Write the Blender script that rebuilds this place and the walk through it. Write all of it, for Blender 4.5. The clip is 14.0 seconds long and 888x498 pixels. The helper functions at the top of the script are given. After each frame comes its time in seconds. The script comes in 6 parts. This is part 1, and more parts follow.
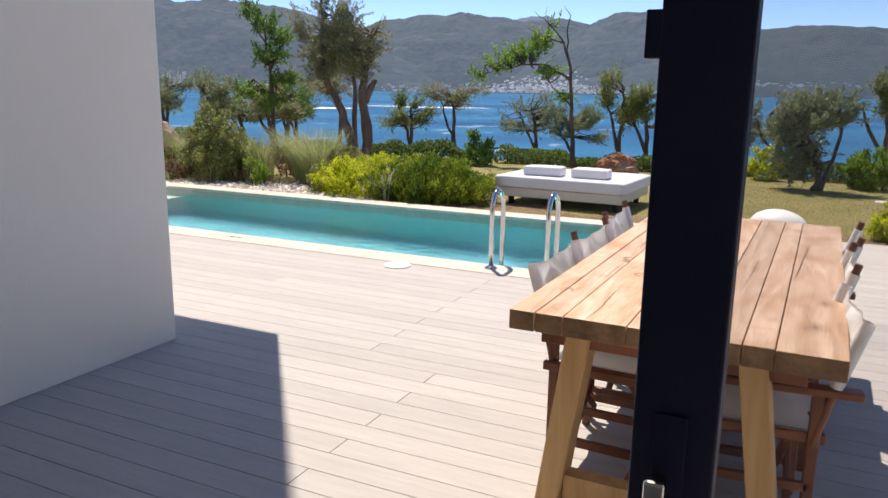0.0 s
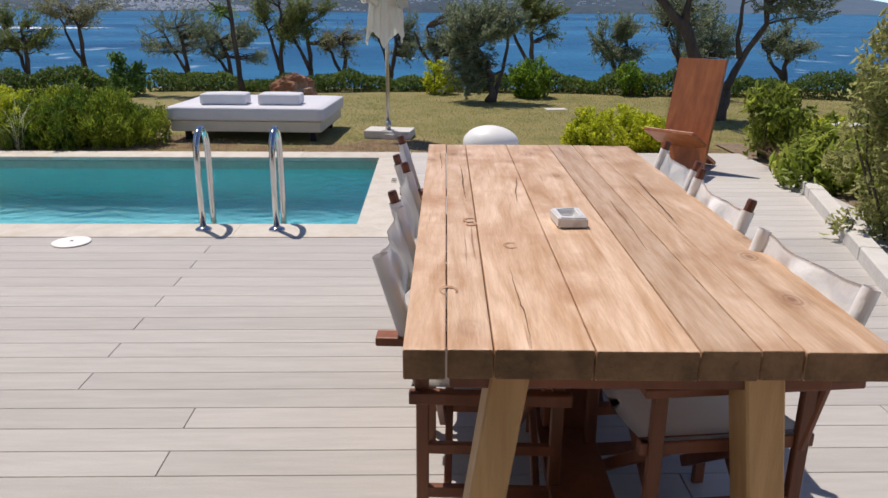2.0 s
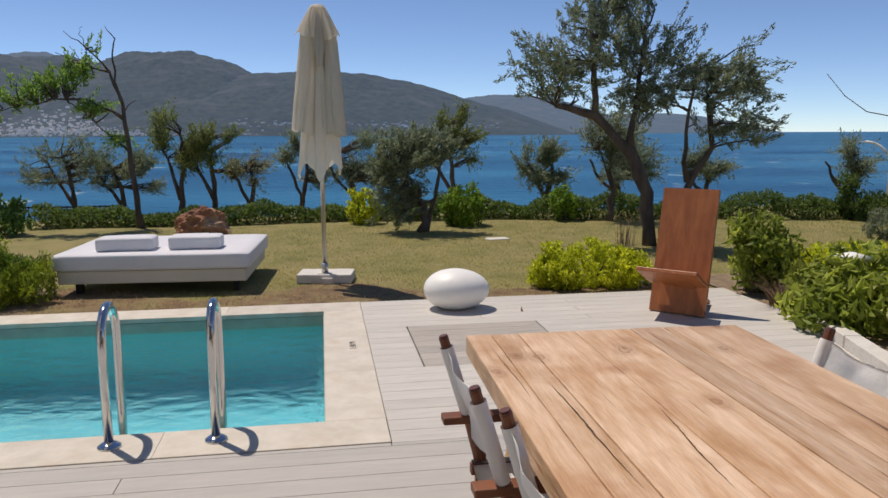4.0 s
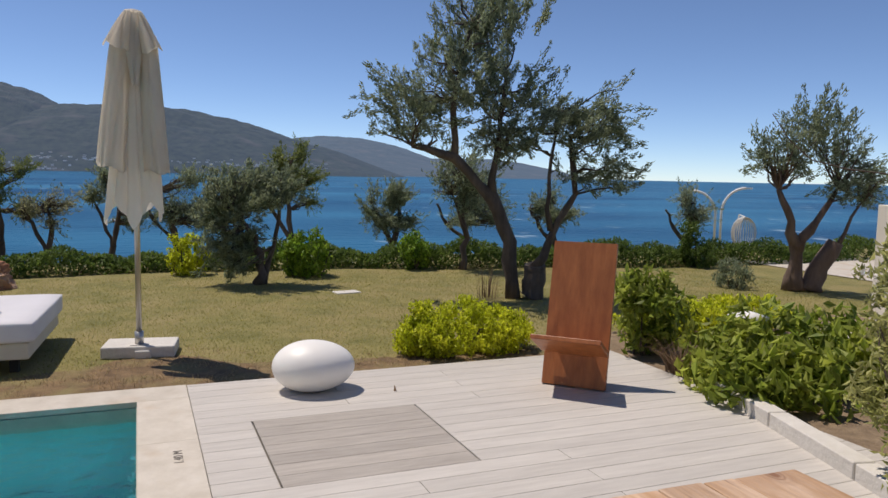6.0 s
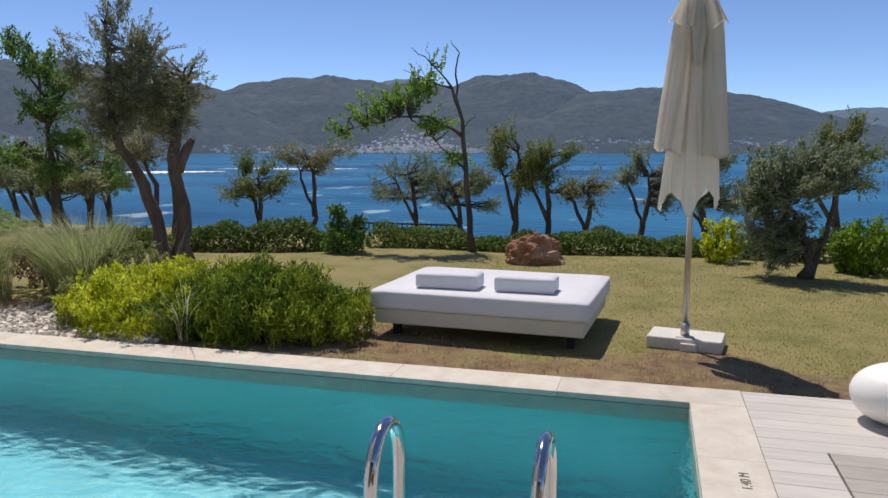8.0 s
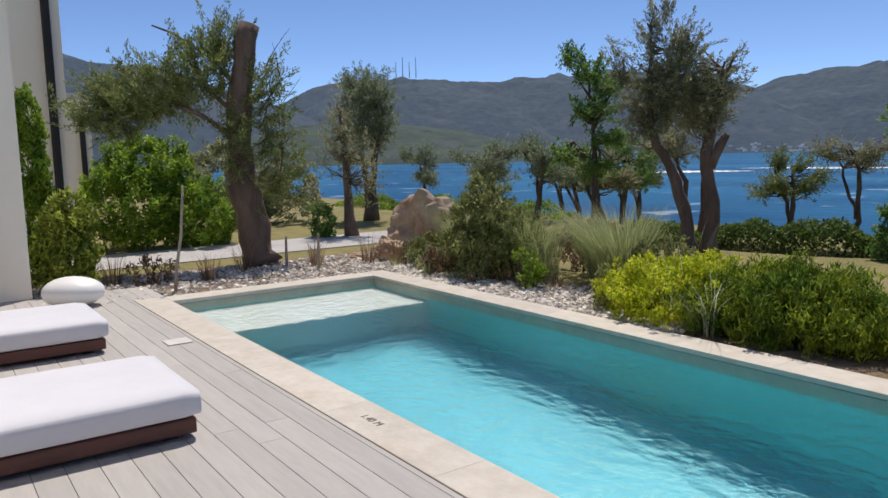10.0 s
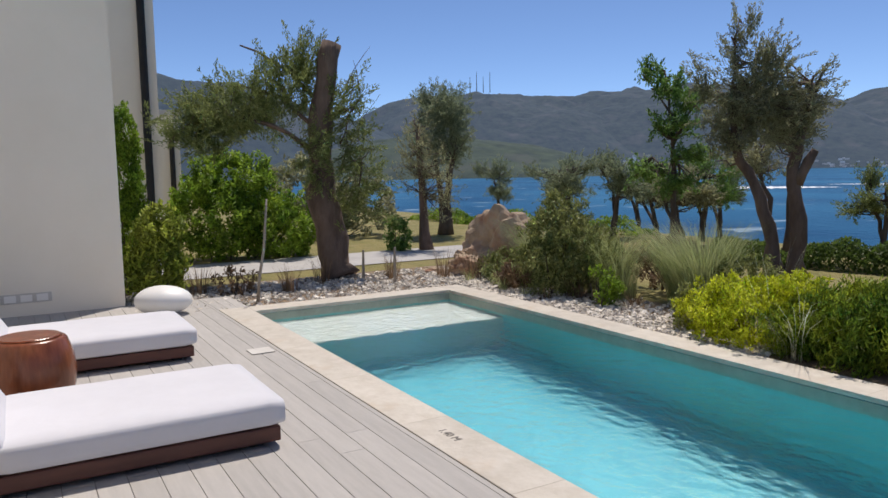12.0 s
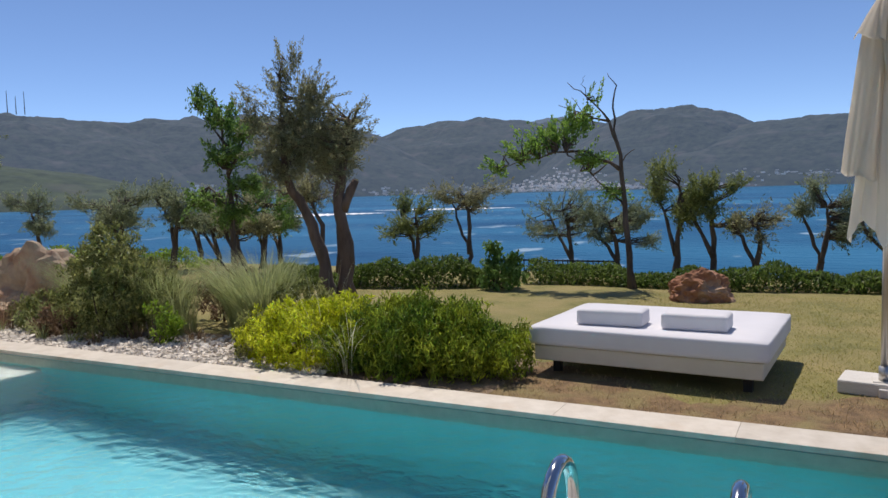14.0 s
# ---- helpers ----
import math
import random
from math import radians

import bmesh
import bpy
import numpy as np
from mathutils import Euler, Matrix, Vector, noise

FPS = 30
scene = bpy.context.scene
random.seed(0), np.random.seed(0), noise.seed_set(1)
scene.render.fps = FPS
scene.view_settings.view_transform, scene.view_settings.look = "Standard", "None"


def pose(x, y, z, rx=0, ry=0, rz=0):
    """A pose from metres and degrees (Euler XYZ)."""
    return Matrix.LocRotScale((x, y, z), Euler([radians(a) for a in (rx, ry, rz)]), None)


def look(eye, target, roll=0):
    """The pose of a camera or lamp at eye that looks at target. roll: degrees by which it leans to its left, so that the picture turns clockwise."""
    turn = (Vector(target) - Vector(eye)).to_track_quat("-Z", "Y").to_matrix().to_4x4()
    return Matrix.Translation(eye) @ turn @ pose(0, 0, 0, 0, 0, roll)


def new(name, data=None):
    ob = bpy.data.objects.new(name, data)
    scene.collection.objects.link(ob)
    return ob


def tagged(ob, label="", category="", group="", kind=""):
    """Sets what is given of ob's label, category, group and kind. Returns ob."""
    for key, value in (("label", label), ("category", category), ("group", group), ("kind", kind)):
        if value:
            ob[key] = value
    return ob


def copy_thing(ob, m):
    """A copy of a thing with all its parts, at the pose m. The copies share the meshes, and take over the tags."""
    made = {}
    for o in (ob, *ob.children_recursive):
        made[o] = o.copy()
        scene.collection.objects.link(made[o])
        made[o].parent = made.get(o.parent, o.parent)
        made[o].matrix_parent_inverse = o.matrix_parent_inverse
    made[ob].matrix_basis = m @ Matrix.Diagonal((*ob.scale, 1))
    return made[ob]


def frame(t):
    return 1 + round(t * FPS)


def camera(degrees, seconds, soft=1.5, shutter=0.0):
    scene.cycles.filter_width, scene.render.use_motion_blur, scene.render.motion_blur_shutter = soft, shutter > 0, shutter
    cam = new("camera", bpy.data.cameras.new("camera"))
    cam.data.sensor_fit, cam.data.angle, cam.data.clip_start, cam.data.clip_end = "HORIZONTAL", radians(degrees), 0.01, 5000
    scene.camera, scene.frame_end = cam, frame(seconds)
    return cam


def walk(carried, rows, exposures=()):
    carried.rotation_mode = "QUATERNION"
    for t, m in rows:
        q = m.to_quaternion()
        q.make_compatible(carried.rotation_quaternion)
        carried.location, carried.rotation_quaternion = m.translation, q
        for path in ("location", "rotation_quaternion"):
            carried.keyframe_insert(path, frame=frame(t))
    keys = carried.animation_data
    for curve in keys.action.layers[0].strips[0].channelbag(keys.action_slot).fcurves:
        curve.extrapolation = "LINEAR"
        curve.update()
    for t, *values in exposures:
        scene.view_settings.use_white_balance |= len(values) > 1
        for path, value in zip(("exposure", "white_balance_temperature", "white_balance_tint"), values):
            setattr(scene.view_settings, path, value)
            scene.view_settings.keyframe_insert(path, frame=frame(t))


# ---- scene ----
cam = camera(61.7, 14.0)
PATH = [
    (0, (1.263, -5.803, 1.473), (0.419, -4.04, 1.053), 0.8),
    (0.5, (0.979, -5.683, 1.462), (0.323, -3.847, 1.015), -1.0),
    (1, (0.777, -5.472, 1.411), (0.408, -3.571, 0.911), -0.3),
    (1.5, (0.643, -5.193, 1.416), (0.52, -3.28, 0.847), 0.2),
    (2, (0.494, -4.929, 1.413), (0.535, -3.026, 0.799), 0.4),
    (2.5, (0.392, -4.618, 1.403), (0.538, -2.708, 0.828), 0.5),
    (3, (0.29, -4.279, 1.433), (0.509, -2.35, 0.952), 0.9),
    (3.5, (0.126, -3.949, 1.449), (0.39, -2.004, 1.064), 0.4),
    (4, (0.019, -3.669, 1.464), (0.337, -1.719, 1.153), -0.2),
    (4.2, (-0.004, -3.534, 1.46), (0.35, -1.585, 1.18), -0.1),
    (6.3, (0.031, -2.411, 1.456), (0.806, -0.577, 1.264), 1.2),
    (6.5, (0.032, -2.341, 1.45), (0.732, -0.478, 1.254), 0.9),
    (7, (-0.125, -2.122, 1.462), (0.249, -0.17, 1.238), 0.8),
    (7.5, (-0.228, -2.065, 1.479), (-0.321, -0.083, 1.228), 0.6),
    (8, (-0.244, -2.057, 1.478), (-0.783, -0.149, 1.215), -0.1),
    (8.5, (-0.256, -2.075, 1.469), (-1.18, -0.321, 1.204), -0.6),
    (9, (-0.322, -2.015, 1.429), (-1.556, -0.463, 1.165), -0.9),
    (9.2, (-0.331, -2.03, 1.428), (-1.668, -0.565, 1.166), -1.0),
    (11.3, (-0.348, -2.151, 1.448), (-2.107, -1.225, 1.221), -1.1),
    (11.5, (-0.34, -2.159, 1.454), (-2.096, -1.228, 1.231), -1.0),
    (12, (-0.346, -2.147, 1.446), (-2.069, -1.154, 1.239), -1.0),
    (12.5, (-0.374, -2.127, 1.433), (-2.011, -0.995, 1.246), -1.0),
    (13, (-0.353, -2.112, 1.45), (-1.831, -0.776, 1.278), -1.1),
    (13.5, (-0.309, -2.063, 1.458), (-1.554, -0.505, 1.3), -1.3),
    (14, (-0.323, -2.015, 1.443), (-1.243, -0.246, 1.289), -1.6),
]
EXPOSURES = [(0.0, 0.72, 7000, 15), (0.7, 0.45, 6640, 15), (1.5, 0.23, 6560, 14), (2.5, 0.10, 6720, 14), (3.5, -0.02, 6950, 13), (6.5, 0.0, 6820, 14), (8.0, 0.12, 6640, 13), (9.0, 0.12, 6550, 13), (11.5, 0.03, 6600, 13), (13.0, 0.06, 6660, 13), (14.0, 0.12, 6680, 13)]
walk(cam, [(t, look(eye, target, roll)) for t, eye, target, roll in PATH], EXPOSURES)

# ---- world and sun ----
SUN_TRAVEL = Vector((0.259, -0.312, -0.914)).normalized()
world = bpy.data.worlds.new("sky")
scene.world = world
world.use_nodes = True
_wn = world.node_tree.nodes
_sky = _wn.new("ShaderNodeTexSky")
_sky.sky_type = 'NISHITA'
_sky.sun_disc = False
_sky.sun_elevation = math.asin(-SUN_TRAVEL.z)
_sky.sun_rotation = math.atan2(-SUN_TRAVEL.x, -SUN_TRAVEL.y)
_sky.air_density, _sky.dust_density, _sky.ozone_density = 0.78, 0.0, 5.4
_sky.altitude = 3200
world.node_tree.links.new(_sky.outputs[0], _wn["Background"].inputs[0])
_wn["Background"].inputs[1].default_value = 0.132
sun_data = bpy.data.lights.new("sun", 'SUN')
sun_data.energy, sun_data.angle, sun_data.color = 3.6, radians(0.5), (1.0, 0.94, 0.85)
sun = new("sun", sun_data)
sun.matrix_world = look((0, 0, 30), Vector((0, 0, 30)) + SUN_TRAVEL)


# ---- materials ----
def material(name, dark, light, rough=0.7, scale=6.0, metal=0.0, bump=0.0, bump_scale=40.0, stretch=(1, 1, 1),
             island=0.0, piece=0.0, spec=0.5, detail=6.0, stain=None, stain_scale=1.5, stain_size=0.55, translucent=0.0, sheen=0.0, streaks=None, knots=None, warp=0.0):
    m = bpy.data.materials.new(name)
    m.use_nodes = True
    nt = m.node_tree
    n, l = nt.nodes, nt.links
    b = n["Principled BSDF"]
    b.inputs["Roughness"].default_value = rough
    b.inputs["Metallic"].default_value = metal
    b.inputs["Specular IOR Level"].default_value = spec
    tc = n.new("ShaderNodeTexCoord")
    mp = n.new("ShaderNodeMapping")
    mp.inputs["Scale"].default_value = stretch
    l.new(tc.outputs["Object"], mp.inputs["Vector"])
    nz = n.new("ShaderNodeTexNoise")
    nz.inputs["Scale"].default_value = scale
    nz.inputs["Detail"].default_value = detail
    nz.inputs["Roughness"].default_value = 0.65
    vec = mp.outputs["Vector"]
    if piece:
        oi = n.new("ShaderNodeObjectInfo")
        va = n.new("ShaderNodeVectorMath")
        va.operation = 'MULTIPLY_ADD'
        l.new(oi.outputs["Random"], va.inputs[0])
        va.inputs[1].default_value = (37, 19, 53)
        l.new(vec, va.inputs[2])
        vec = va.outputs[0]
    if warp:
        # the grain swirls slowly along the plank
        wz = n.new("ShaderNodeTexNoise")
        wz.inputs["Scale"].default_value, wz.inputs["Detail"].default_value = 0.9, 2
        l.new(vec, wz.inputs["Vector"])
        wm = n.new("ShaderNodeVectorMath")
        wm.operation = 'MULTIPLY_ADD'
        l.new(wz.outputs["Color"], wm.inputs[0])
        wm.inputs[1].default_value = (warp * 3, warp, warp * 3)
        l.new(vec, wm.inputs[2])
        l.new(wm.outputs[0], nz.inputs["Vector"])
    else:
        l.new(vec, nz.inputs["Vector"])
    ramp = n.new("ShaderNodeValToRGB")
    ramp.color_ramp.elements[0].position, ramp.color_ramp.elements[1].position = 0.3, 0.7
    ramp.color_ramp.elements[0].color, ramp.color_ramp.elements[1].color = (*dark, 1), (*light, 1)
    l.new(nz.outputs["Fac"], ramp.inputs["Fac"])
    colour = ramp.outputs["Color"]
    if stain:
        sn = n.new("ShaderNodeTexNoise")
        sn.inputs["Scale"].default_value = stain_scale
        sn.inputs["Detail"].default_value = 4
        l.new(tc.outputs["Object"], sn.inputs["Vector"])
        sr = n.new("ShaderNodeMapRange")
        sr.inputs["From Min"].default_value, sr.inputs["From Max"].default_value = stain_size - 0.1, stain_size + 0.12
        l.new(sn.outputs["Fac"], sr.inputs["Value"])
        mx = n.new("ShaderNodeMix")
        mx.data_type = 'RGBA'
        l.new(sr.outputs["Result"], mx.inputs["Factor"])
        l.new(colour, mx.inputs["A"])
        mx.inputs["B"].default_value = (*stain, 1)
        colour = mx.outputs["Result"]
    if streaks:
        sk = n.new("ShaderNodeTexNoise")
        sk.inputs["Scale"].default_value, sk.inputs["Detail"].default_value = 5.5, 7
        sm = n.new("ShaderNodeMapping")
        sm.inputs["Scale"].default_value = (7, 0.22, 7)
        l.new(tc.outputs["Object"], sm.inputs["Vector"])
        l.new(sm.outputs[0], sk.inputs["Vector"])
        kr = n.new("ShaderNodeMapRange")
        kr.inputs["From Min"].default_value, kr.inputs["From Max"].default_value = 0.665, 0.72
        l.new(sk.outputs["Fac"], kr.inputs["Value"])
        mk = n.new("ShaderNodeMix")
        mk.data_type = 'RGBA'
        l.new(kr.outputs["Result"], mk.inputs["Factor"])
        l.new(colour, mk.inputs["A"])
        mk.inputs["B"].default_value = (*streaks, 1)
        colour = mk.outputs["Result"]
    if knots:
        vm = n.new("ShaderNodeMapping")
        vm.inputs["Scale"].default_value = (5.2, 3.4, 0.0)
        l.new(tc.outputs["Object"], vm.inputs["Vector"])
        wn = n.new("ShaderNodeTexNoise")
        wn.inputs["Scale"].default_value = 9
        l.new(vm.outputs[0], wn.inputs["Vector"])
        wa = n.new("ShaderNodeMix")
        wa.data_type = 'VECTOR'
        wa.inputs["Factor"].default_value = 0.06
        l.new(vm.outputs[0], wa.inputs["A"])
        l.new(wn.outputs["Color"], wa.inputs["B"])
        vo = n.new("ShaderNodeTexVoronoi")
        vo.inputs["Scale"].default_value = 1.0
        l.new(wa.outputs["Result"], vo.inputs["Vector"])
        vr = n.new("ShaderNodeValToRGB")
        e = vr.color_ramp.elements
        e[0].position, e[0].color = 0.04, (0.9, 0.9, 0.9, 1)
        e[1].position, e[1].color = 0.24, (0, 0, 0, 1)
        for p, g in ((0.075, 0.35), (0.10, 0.75), (0.125, 0.2), (0.16, 0.3)):
            x = e.new(p)
            x.color = (g, g, g, 1)
        l.new(vo.outputs["Distance"], vr.inputs["Fac"])
        mv = n.new("ShaderNodeMix")
        mv.data_type = 'RGBA'
        l.new(vr.outputs["Color"], mv.inputs["Factor"])
        l.new(colour, mv.inputs["A"])
        mv.inputs["B"].default_value = (*knots, 1)
        colour = mv.outputs["Result"]
    if island or piece:
        if island:
            src = n.new("ShaderNodeNewGeometry").outputs["Random Per Island"]
        else:
            src = oi.outputs["Random"]
        mr = n.new("ShaderNodeMapRange")
        amount = island or piece
        mr.inputs["To Min"].default_value, mr.inputs["To Max"].default_value = 1 - amount, 1 + amount
        l.new(src, mr.inputs["Value"])
        hs = n.new("ShaderNodeHueSaturation")
        l.new(mr.outputs["Result"], hs.inputs["Value"])
        l.new(colour, hs.inputs["Color"])
        colour = hs.outputs["Color"]
    l.new(colour, b.inputs["Base Color"])
    if bump:
        bn = n.new("ShaderNodeTexNoise")
        bn.inputs["Scale"].default_value = bump_scale
        bn.inputs["Detail"].default_value = 5
        l.new(vec, bn.inputs["Vector"])
        bp = n.new("ShaderNodeBump")
        bp.inputs["Strength"].default_value = bump
        bp.inputs["Distance"].default_value = 0.02
        l.new(bn.outputs["Fac"], bp.inputs["Height"])
        l.new(bp.outputs["Normal"], b.inputs["Normal"])
    if sheen:
        b.inputs["Sheen Weight"].default_value = sheen
    if translucent:
        tr = n.new("ShaderNodeBsdfTranslucent")
        l.new(colour, tr.inputs["Color"])
        ms = n.new("ShaderNodeMixShader")
        ms.inputs[0].default_value = translucent
        l.new(b.outputs[0], ms.inputs[1])
        l.new(tr.outputs[0], ms.inputs[2])
        l.new(ms.outputs[0], n["Material Output"].inputs["Surface"])
    return m


def leaf(name, dark, light, vary=0.3):
    return material(name, dark, light, rough=0.5, scale=2.5, island=vary, translucent=0.5, spec=0.3)


M_DECK = material("deck_board", (0.425, 0.400, 0.371), (0.50, 0.470, 0.436), rough=0.75, scale=3, stretch=(1, 9, 9), piece=0.06, bump=0.25, bump_scale=60)
M_DECK_PALE = material("pale_deck_board", (0.50, 0.468, 0.43), (0.60, 0.565, 0.52), rough=0.75, scale=3, stretch=(1, 9, 9), piece=0.05, bump=0.25, bump_scale=60)
M_HATCH = material("worn_hatch_board", (0.36, 0.325, 0.29), (0.47, 0.43, 0.385), rough=0.8, scale=4, stretch=(1, 9, 9), piece=0.12, bump=0.3, bump_scale=60)
M_DECK_UNDER = material("deck_frame", (0.36, 0.33, 0.295), (0.45, 0.42, 0.38), rough=0.9)
M_COPING = material("travertine", (0.52, 0.465, 0.385), (0.65, 0.595, 0.515), rough=0.7, scale=7, piece=0.05, bump=0.2, bump_scale=30, stain=(0.50, 0.37, 0.24), stain_scale=2.2, stain_size=0.66)
M_GRAVEL = material("pale_pebble", (0.46, 0.40, 0.33), (0.76, 0.71, 0.63), rough=0.85, scale=5, island=0.38)
M_SOIL = material("dry_soil", (0.16, 0.11, 0.07), (0.30, 0.22, 0.14), rough=0.95, scale=9, bump=0.8, bump_scale=50)
M_LAWN = material("lawn", (0.15, 0.148, 0.038), (0.31, 0.265, 0.092), rough=0.9, scale=2.2, bump=0.9, bump_scale=90, stain=(0.30, 0.245, 0.095), stain_scale=1.5, stain_size=0.53, detail=10)
M_DRYGRASS = material("parched_grass", (0.11, 0.068, 0.036), (0.29, 0.19, 0.095), rough=0.95, scale=9, bump=0.9, bump_scale=70, stain=(0.25, 0.20, 0.085), stain_scale=3.5, stain_size=0.55, detail=10)
M_BLADE = material("grass_blade", (0.30, 0.295, 0.08), (0.50, 0.44, 0.16), rough=0.7, scale=0.8, island=0.18, translucent=0.5)
M_DRYBLADE = material("dry_grass_blade", (0.30, 0.21, 0.11), (0.52, 0.40, 0.22), rough=0.8, scale=2, island=0.4, translucent=0.4)
M_WALL = material("white_render", (0.89, 0.825, 0.705), (0.93, 0.865, 0.75), rough=0.85, scale=1.2, bump=0.08, bump_scale=120)
M_ROAD = material("pale_concrete_road", (0.42, 0.40, 0.38), (0.52, 0.50, 0.47), rough=0.9, scale=2, bump=0.3)
M_POOLWALL = material("pool_tile_wall", (0.10, 0.495, 0.505), (0.15, 0.575, 0.58), rough=0.35, scale=4)
# Light and dark mottling painted into the tile colour imitates caustics.
M_POOLFLOOR = material("pool_floor_caustic_tile", (0.026, 0.235, 0.315), (0.13, 0.48, 0.575), rough=0.4, scale=4.2, detail=5)
M_SHELF = material("pool_shelf_tile", (0.56, 0.50, 0.48), (0.64, 0.58, 0.56), rough=0.5, scale=8)
M_BAND = material("waterline_tile", (0.30, 0.33, 0.27), (0.40, 0.43, 0.36), rough=0.5, scale=12)
M_FABRIC = material("white_cotton", (0.655, 0.645, 0.67), (0.715, 0.705, 0.735), rough=0.9, scale=2.5, bump=0.12, bump_scale=9, sheen=0.2)
M_BEDBASE = material("cream_upholstery", (0.60, 0.56, 0.47), (0.66, 0.62, 0.53), rough=0.9, scale=4, bump=0.1)
M_CANVAS = material("ivory_canvas", (0.86, 0.81, 0.72), (0.92, 0.87, 0.78), rough=0.9, scale=3, bump=0.35, bump_scale=9, translucent=0.45)
M_CHAIRCLOTH = material("white_canvas", (0.86, 0.85, 0.83), (0.91, 0.90, 0.88), rough=0.9, scale=4, bump=0.3, bump_scale=16, translucent=0.08)
M_TEAK = material("dark_teak", (0.115, 0.036, 0.016), (0.25, 0.085, 0.036), rough=0.5, scale=5, stretch=(1, 1, 0.2), piece=0.2, bump=0.1)
M_MAHOG = material("oiled_mahogany", (0.25, 0.078, 0.026), (0.44, 0.155, 0.052), rough=0.4, scale=2.6, stretch=(6, 6, 0.3), island=0.16, bump=0.1, bump_scale=18)
M_MAHOG2 = material("dark_mahogany", (0.085, 0.027, 0.019), (0.14, 0.048, 0.033), rough=0.45, scale=5, stretch=(4, 0.6, 4))
M_BARREL = material("polished_mahogany", (0.13, 0.035, 0.014), (0.29, 0.09, 0.036), rough=0.25, scale=2.6, stretch=(5, 5, 0.4), bump=0.1, bump_scale=18)
M_TABLE = material("weathered_oak", (0.43, 0.235, 0.105), (0.75, 0.545, 0.385), rough=0.5, scale=2.4, stretch=(6.5, 0.9, 6.5), piece=0.16, warp=0.5, bump=0.3, bump_scale=10, detail=7, stain=(0.44, 0.235, 0.115), stain_scale=4, stain_size=0.63, streaks=(0.30, 0.155, 0.075), knots=(0.26, 0.12, 0.05))
M_KNOT = material("reddish_knot", (0.36, 0.17, 0.085), (0.58, 0.36, 0.21), rough=0.7, scale=40)
M_CRACK = material("dark_crack", (0.05, 0.028, 0.015), (0.12, 0.065, 0.032), rough=0.9, scale=30)
M_TABLE_END = material("oak_end_grain", (0.15, 0.085, 0.04), (0.36, 0.21, 0.105), rough=0.8, scale=12, bump=0.5)
M_LEG = material("golden_oak", (0.48, 0.27, 0.10), (0.66, 0.42, 0.19), rough=0.55, scale=3, stretch=(8, 8, 0.6), bump=0.2)
M_MARBLE = material("white_marble", (0.62, 0.61, 0.60), (0.85, 0.84, 0.82), rough=0.4, scale=9, stain=(0.35, 0.34, 0.34), stain_scale=12, stain_size=0.62)
M_STEEL = material("polished_steel", (0.55, 0.55, 0.56), (0.62, 0.62, 0.63), rough=0.12, metal=1.0)
M_ALU = material("pole_aluminium", (0.55, 0.53, 0.50), (0.62, 0.60, 0.57), rough=0.35, metal=0.8)
M_DARKFRAME = material("black_aluminium", (0.007, 0.010, 0.038), (0.011, 0.015, 0.052), rough=0.5, spec=0.25)
M_EGG = material("white_polymer", (0.86, 0.84, 0.80), (0.90, 0.88, 0.84), rough=0.45, scale=2)
M_CONCRETE = material("white_concrete", (0.58, 0.55, 0.50), (0.68, 0.65, 0.60), rough=0.9, scale=6, bump=0.3)
M_BLACK = material("black_rubber", (0.012, 0.012, 0.012), (0.02, 0.02, 0.02), rough=0.7)
M_ROCK = material("red_brown_rock", (0.22, 0.09, 0.048), (0.48, 0.245, 0.135), rough=0.9, scale=3.5, bump=1.0, bump_scale=7, stain=(0.48, 0.37, 0.27), stain_scale=3, stain_size=0.6)
M_ROCK2 = material("tan_rock", (0.33, 0.24, 0.16), (0.60, 0.47, 0.34), rough=0.9, scale=3, bump=1.0, bump_scale=7, stain=(0.30, 0.13, 0.07), stain_scale=3, stain_size=0.6)
M_BARK = material("olive_bark", (0.055, 0.042, 0.034), (0.16, 0.125, 0.10), rough=0.95, scale=7, stretch=(1, 1, 0.3), bump=1.0, bump_scale=14)
M_BARK2 = material("reddish_bark", (0.09, 0.06, 0.045), (0.22, 0.155, 0.12), rough=0.95, scale=6, stretch=(1, 1, 0.3), bump=1.0, bump_scale=12)
M_OLIVE = leaf("olive_leaf", (0.185, 0.235, 0.135), (0.40, 0.44, 0.285), 0.4)
M_OLIVE2 = leaf("dry_olive_leaf", (0.235, 0.245, 0.135), (0.45, 0.44, 0.26), 0.4)
M_PINE = leaf("tamarisk_leaf", (0.165, 0.215, 0.07), (0.35, 0.385, 0.14), 0.4)
M_BROAD = leaf("bright_leaf", (0.11, 0.215, 0.05), (0.28, 0.42, 0.11), 0.4)
M_SLIM = leaf("young_leaf", (0.17, 0.31, 0.055), (0.36, 0.52, 0.13), 0.4)
M_HEDGE = leaf("hedge_leaf", (0.065, 0.12, 0.024), (0.20, 0.275, 0.058), 0.4)
M_BUSH = leaf("boxwood_leaf", (0.085, 0.195, 0.02), (0.40, 0.53, 0.06), 0.5)
M_YELLOW = leaf("golden_leaf", (0.38, 0.44, 0.015), (0.82, 0.83, 0.07), 0.45)
M_GLOSSY = leaf("glossy_leaf", (0.10, 0.17, 0.015), (0.52, 0.56, 0.10), 0.5)
M_TANGLE = leaf("tangled_leaf", (0.26, 0.29, 0.08), (0.57, 0.55, 0.24), 0.45)
M_GRASSY = leaf("feather_grass", (0.27, 0.33, 0.12), (0.52, 0.54, 0.28), 0.3)
M_WIRY = leaf("pale_grass_stalk", (0.42, 0.44, 0.30), (0.66, 0.66, 0.50), 0.2)
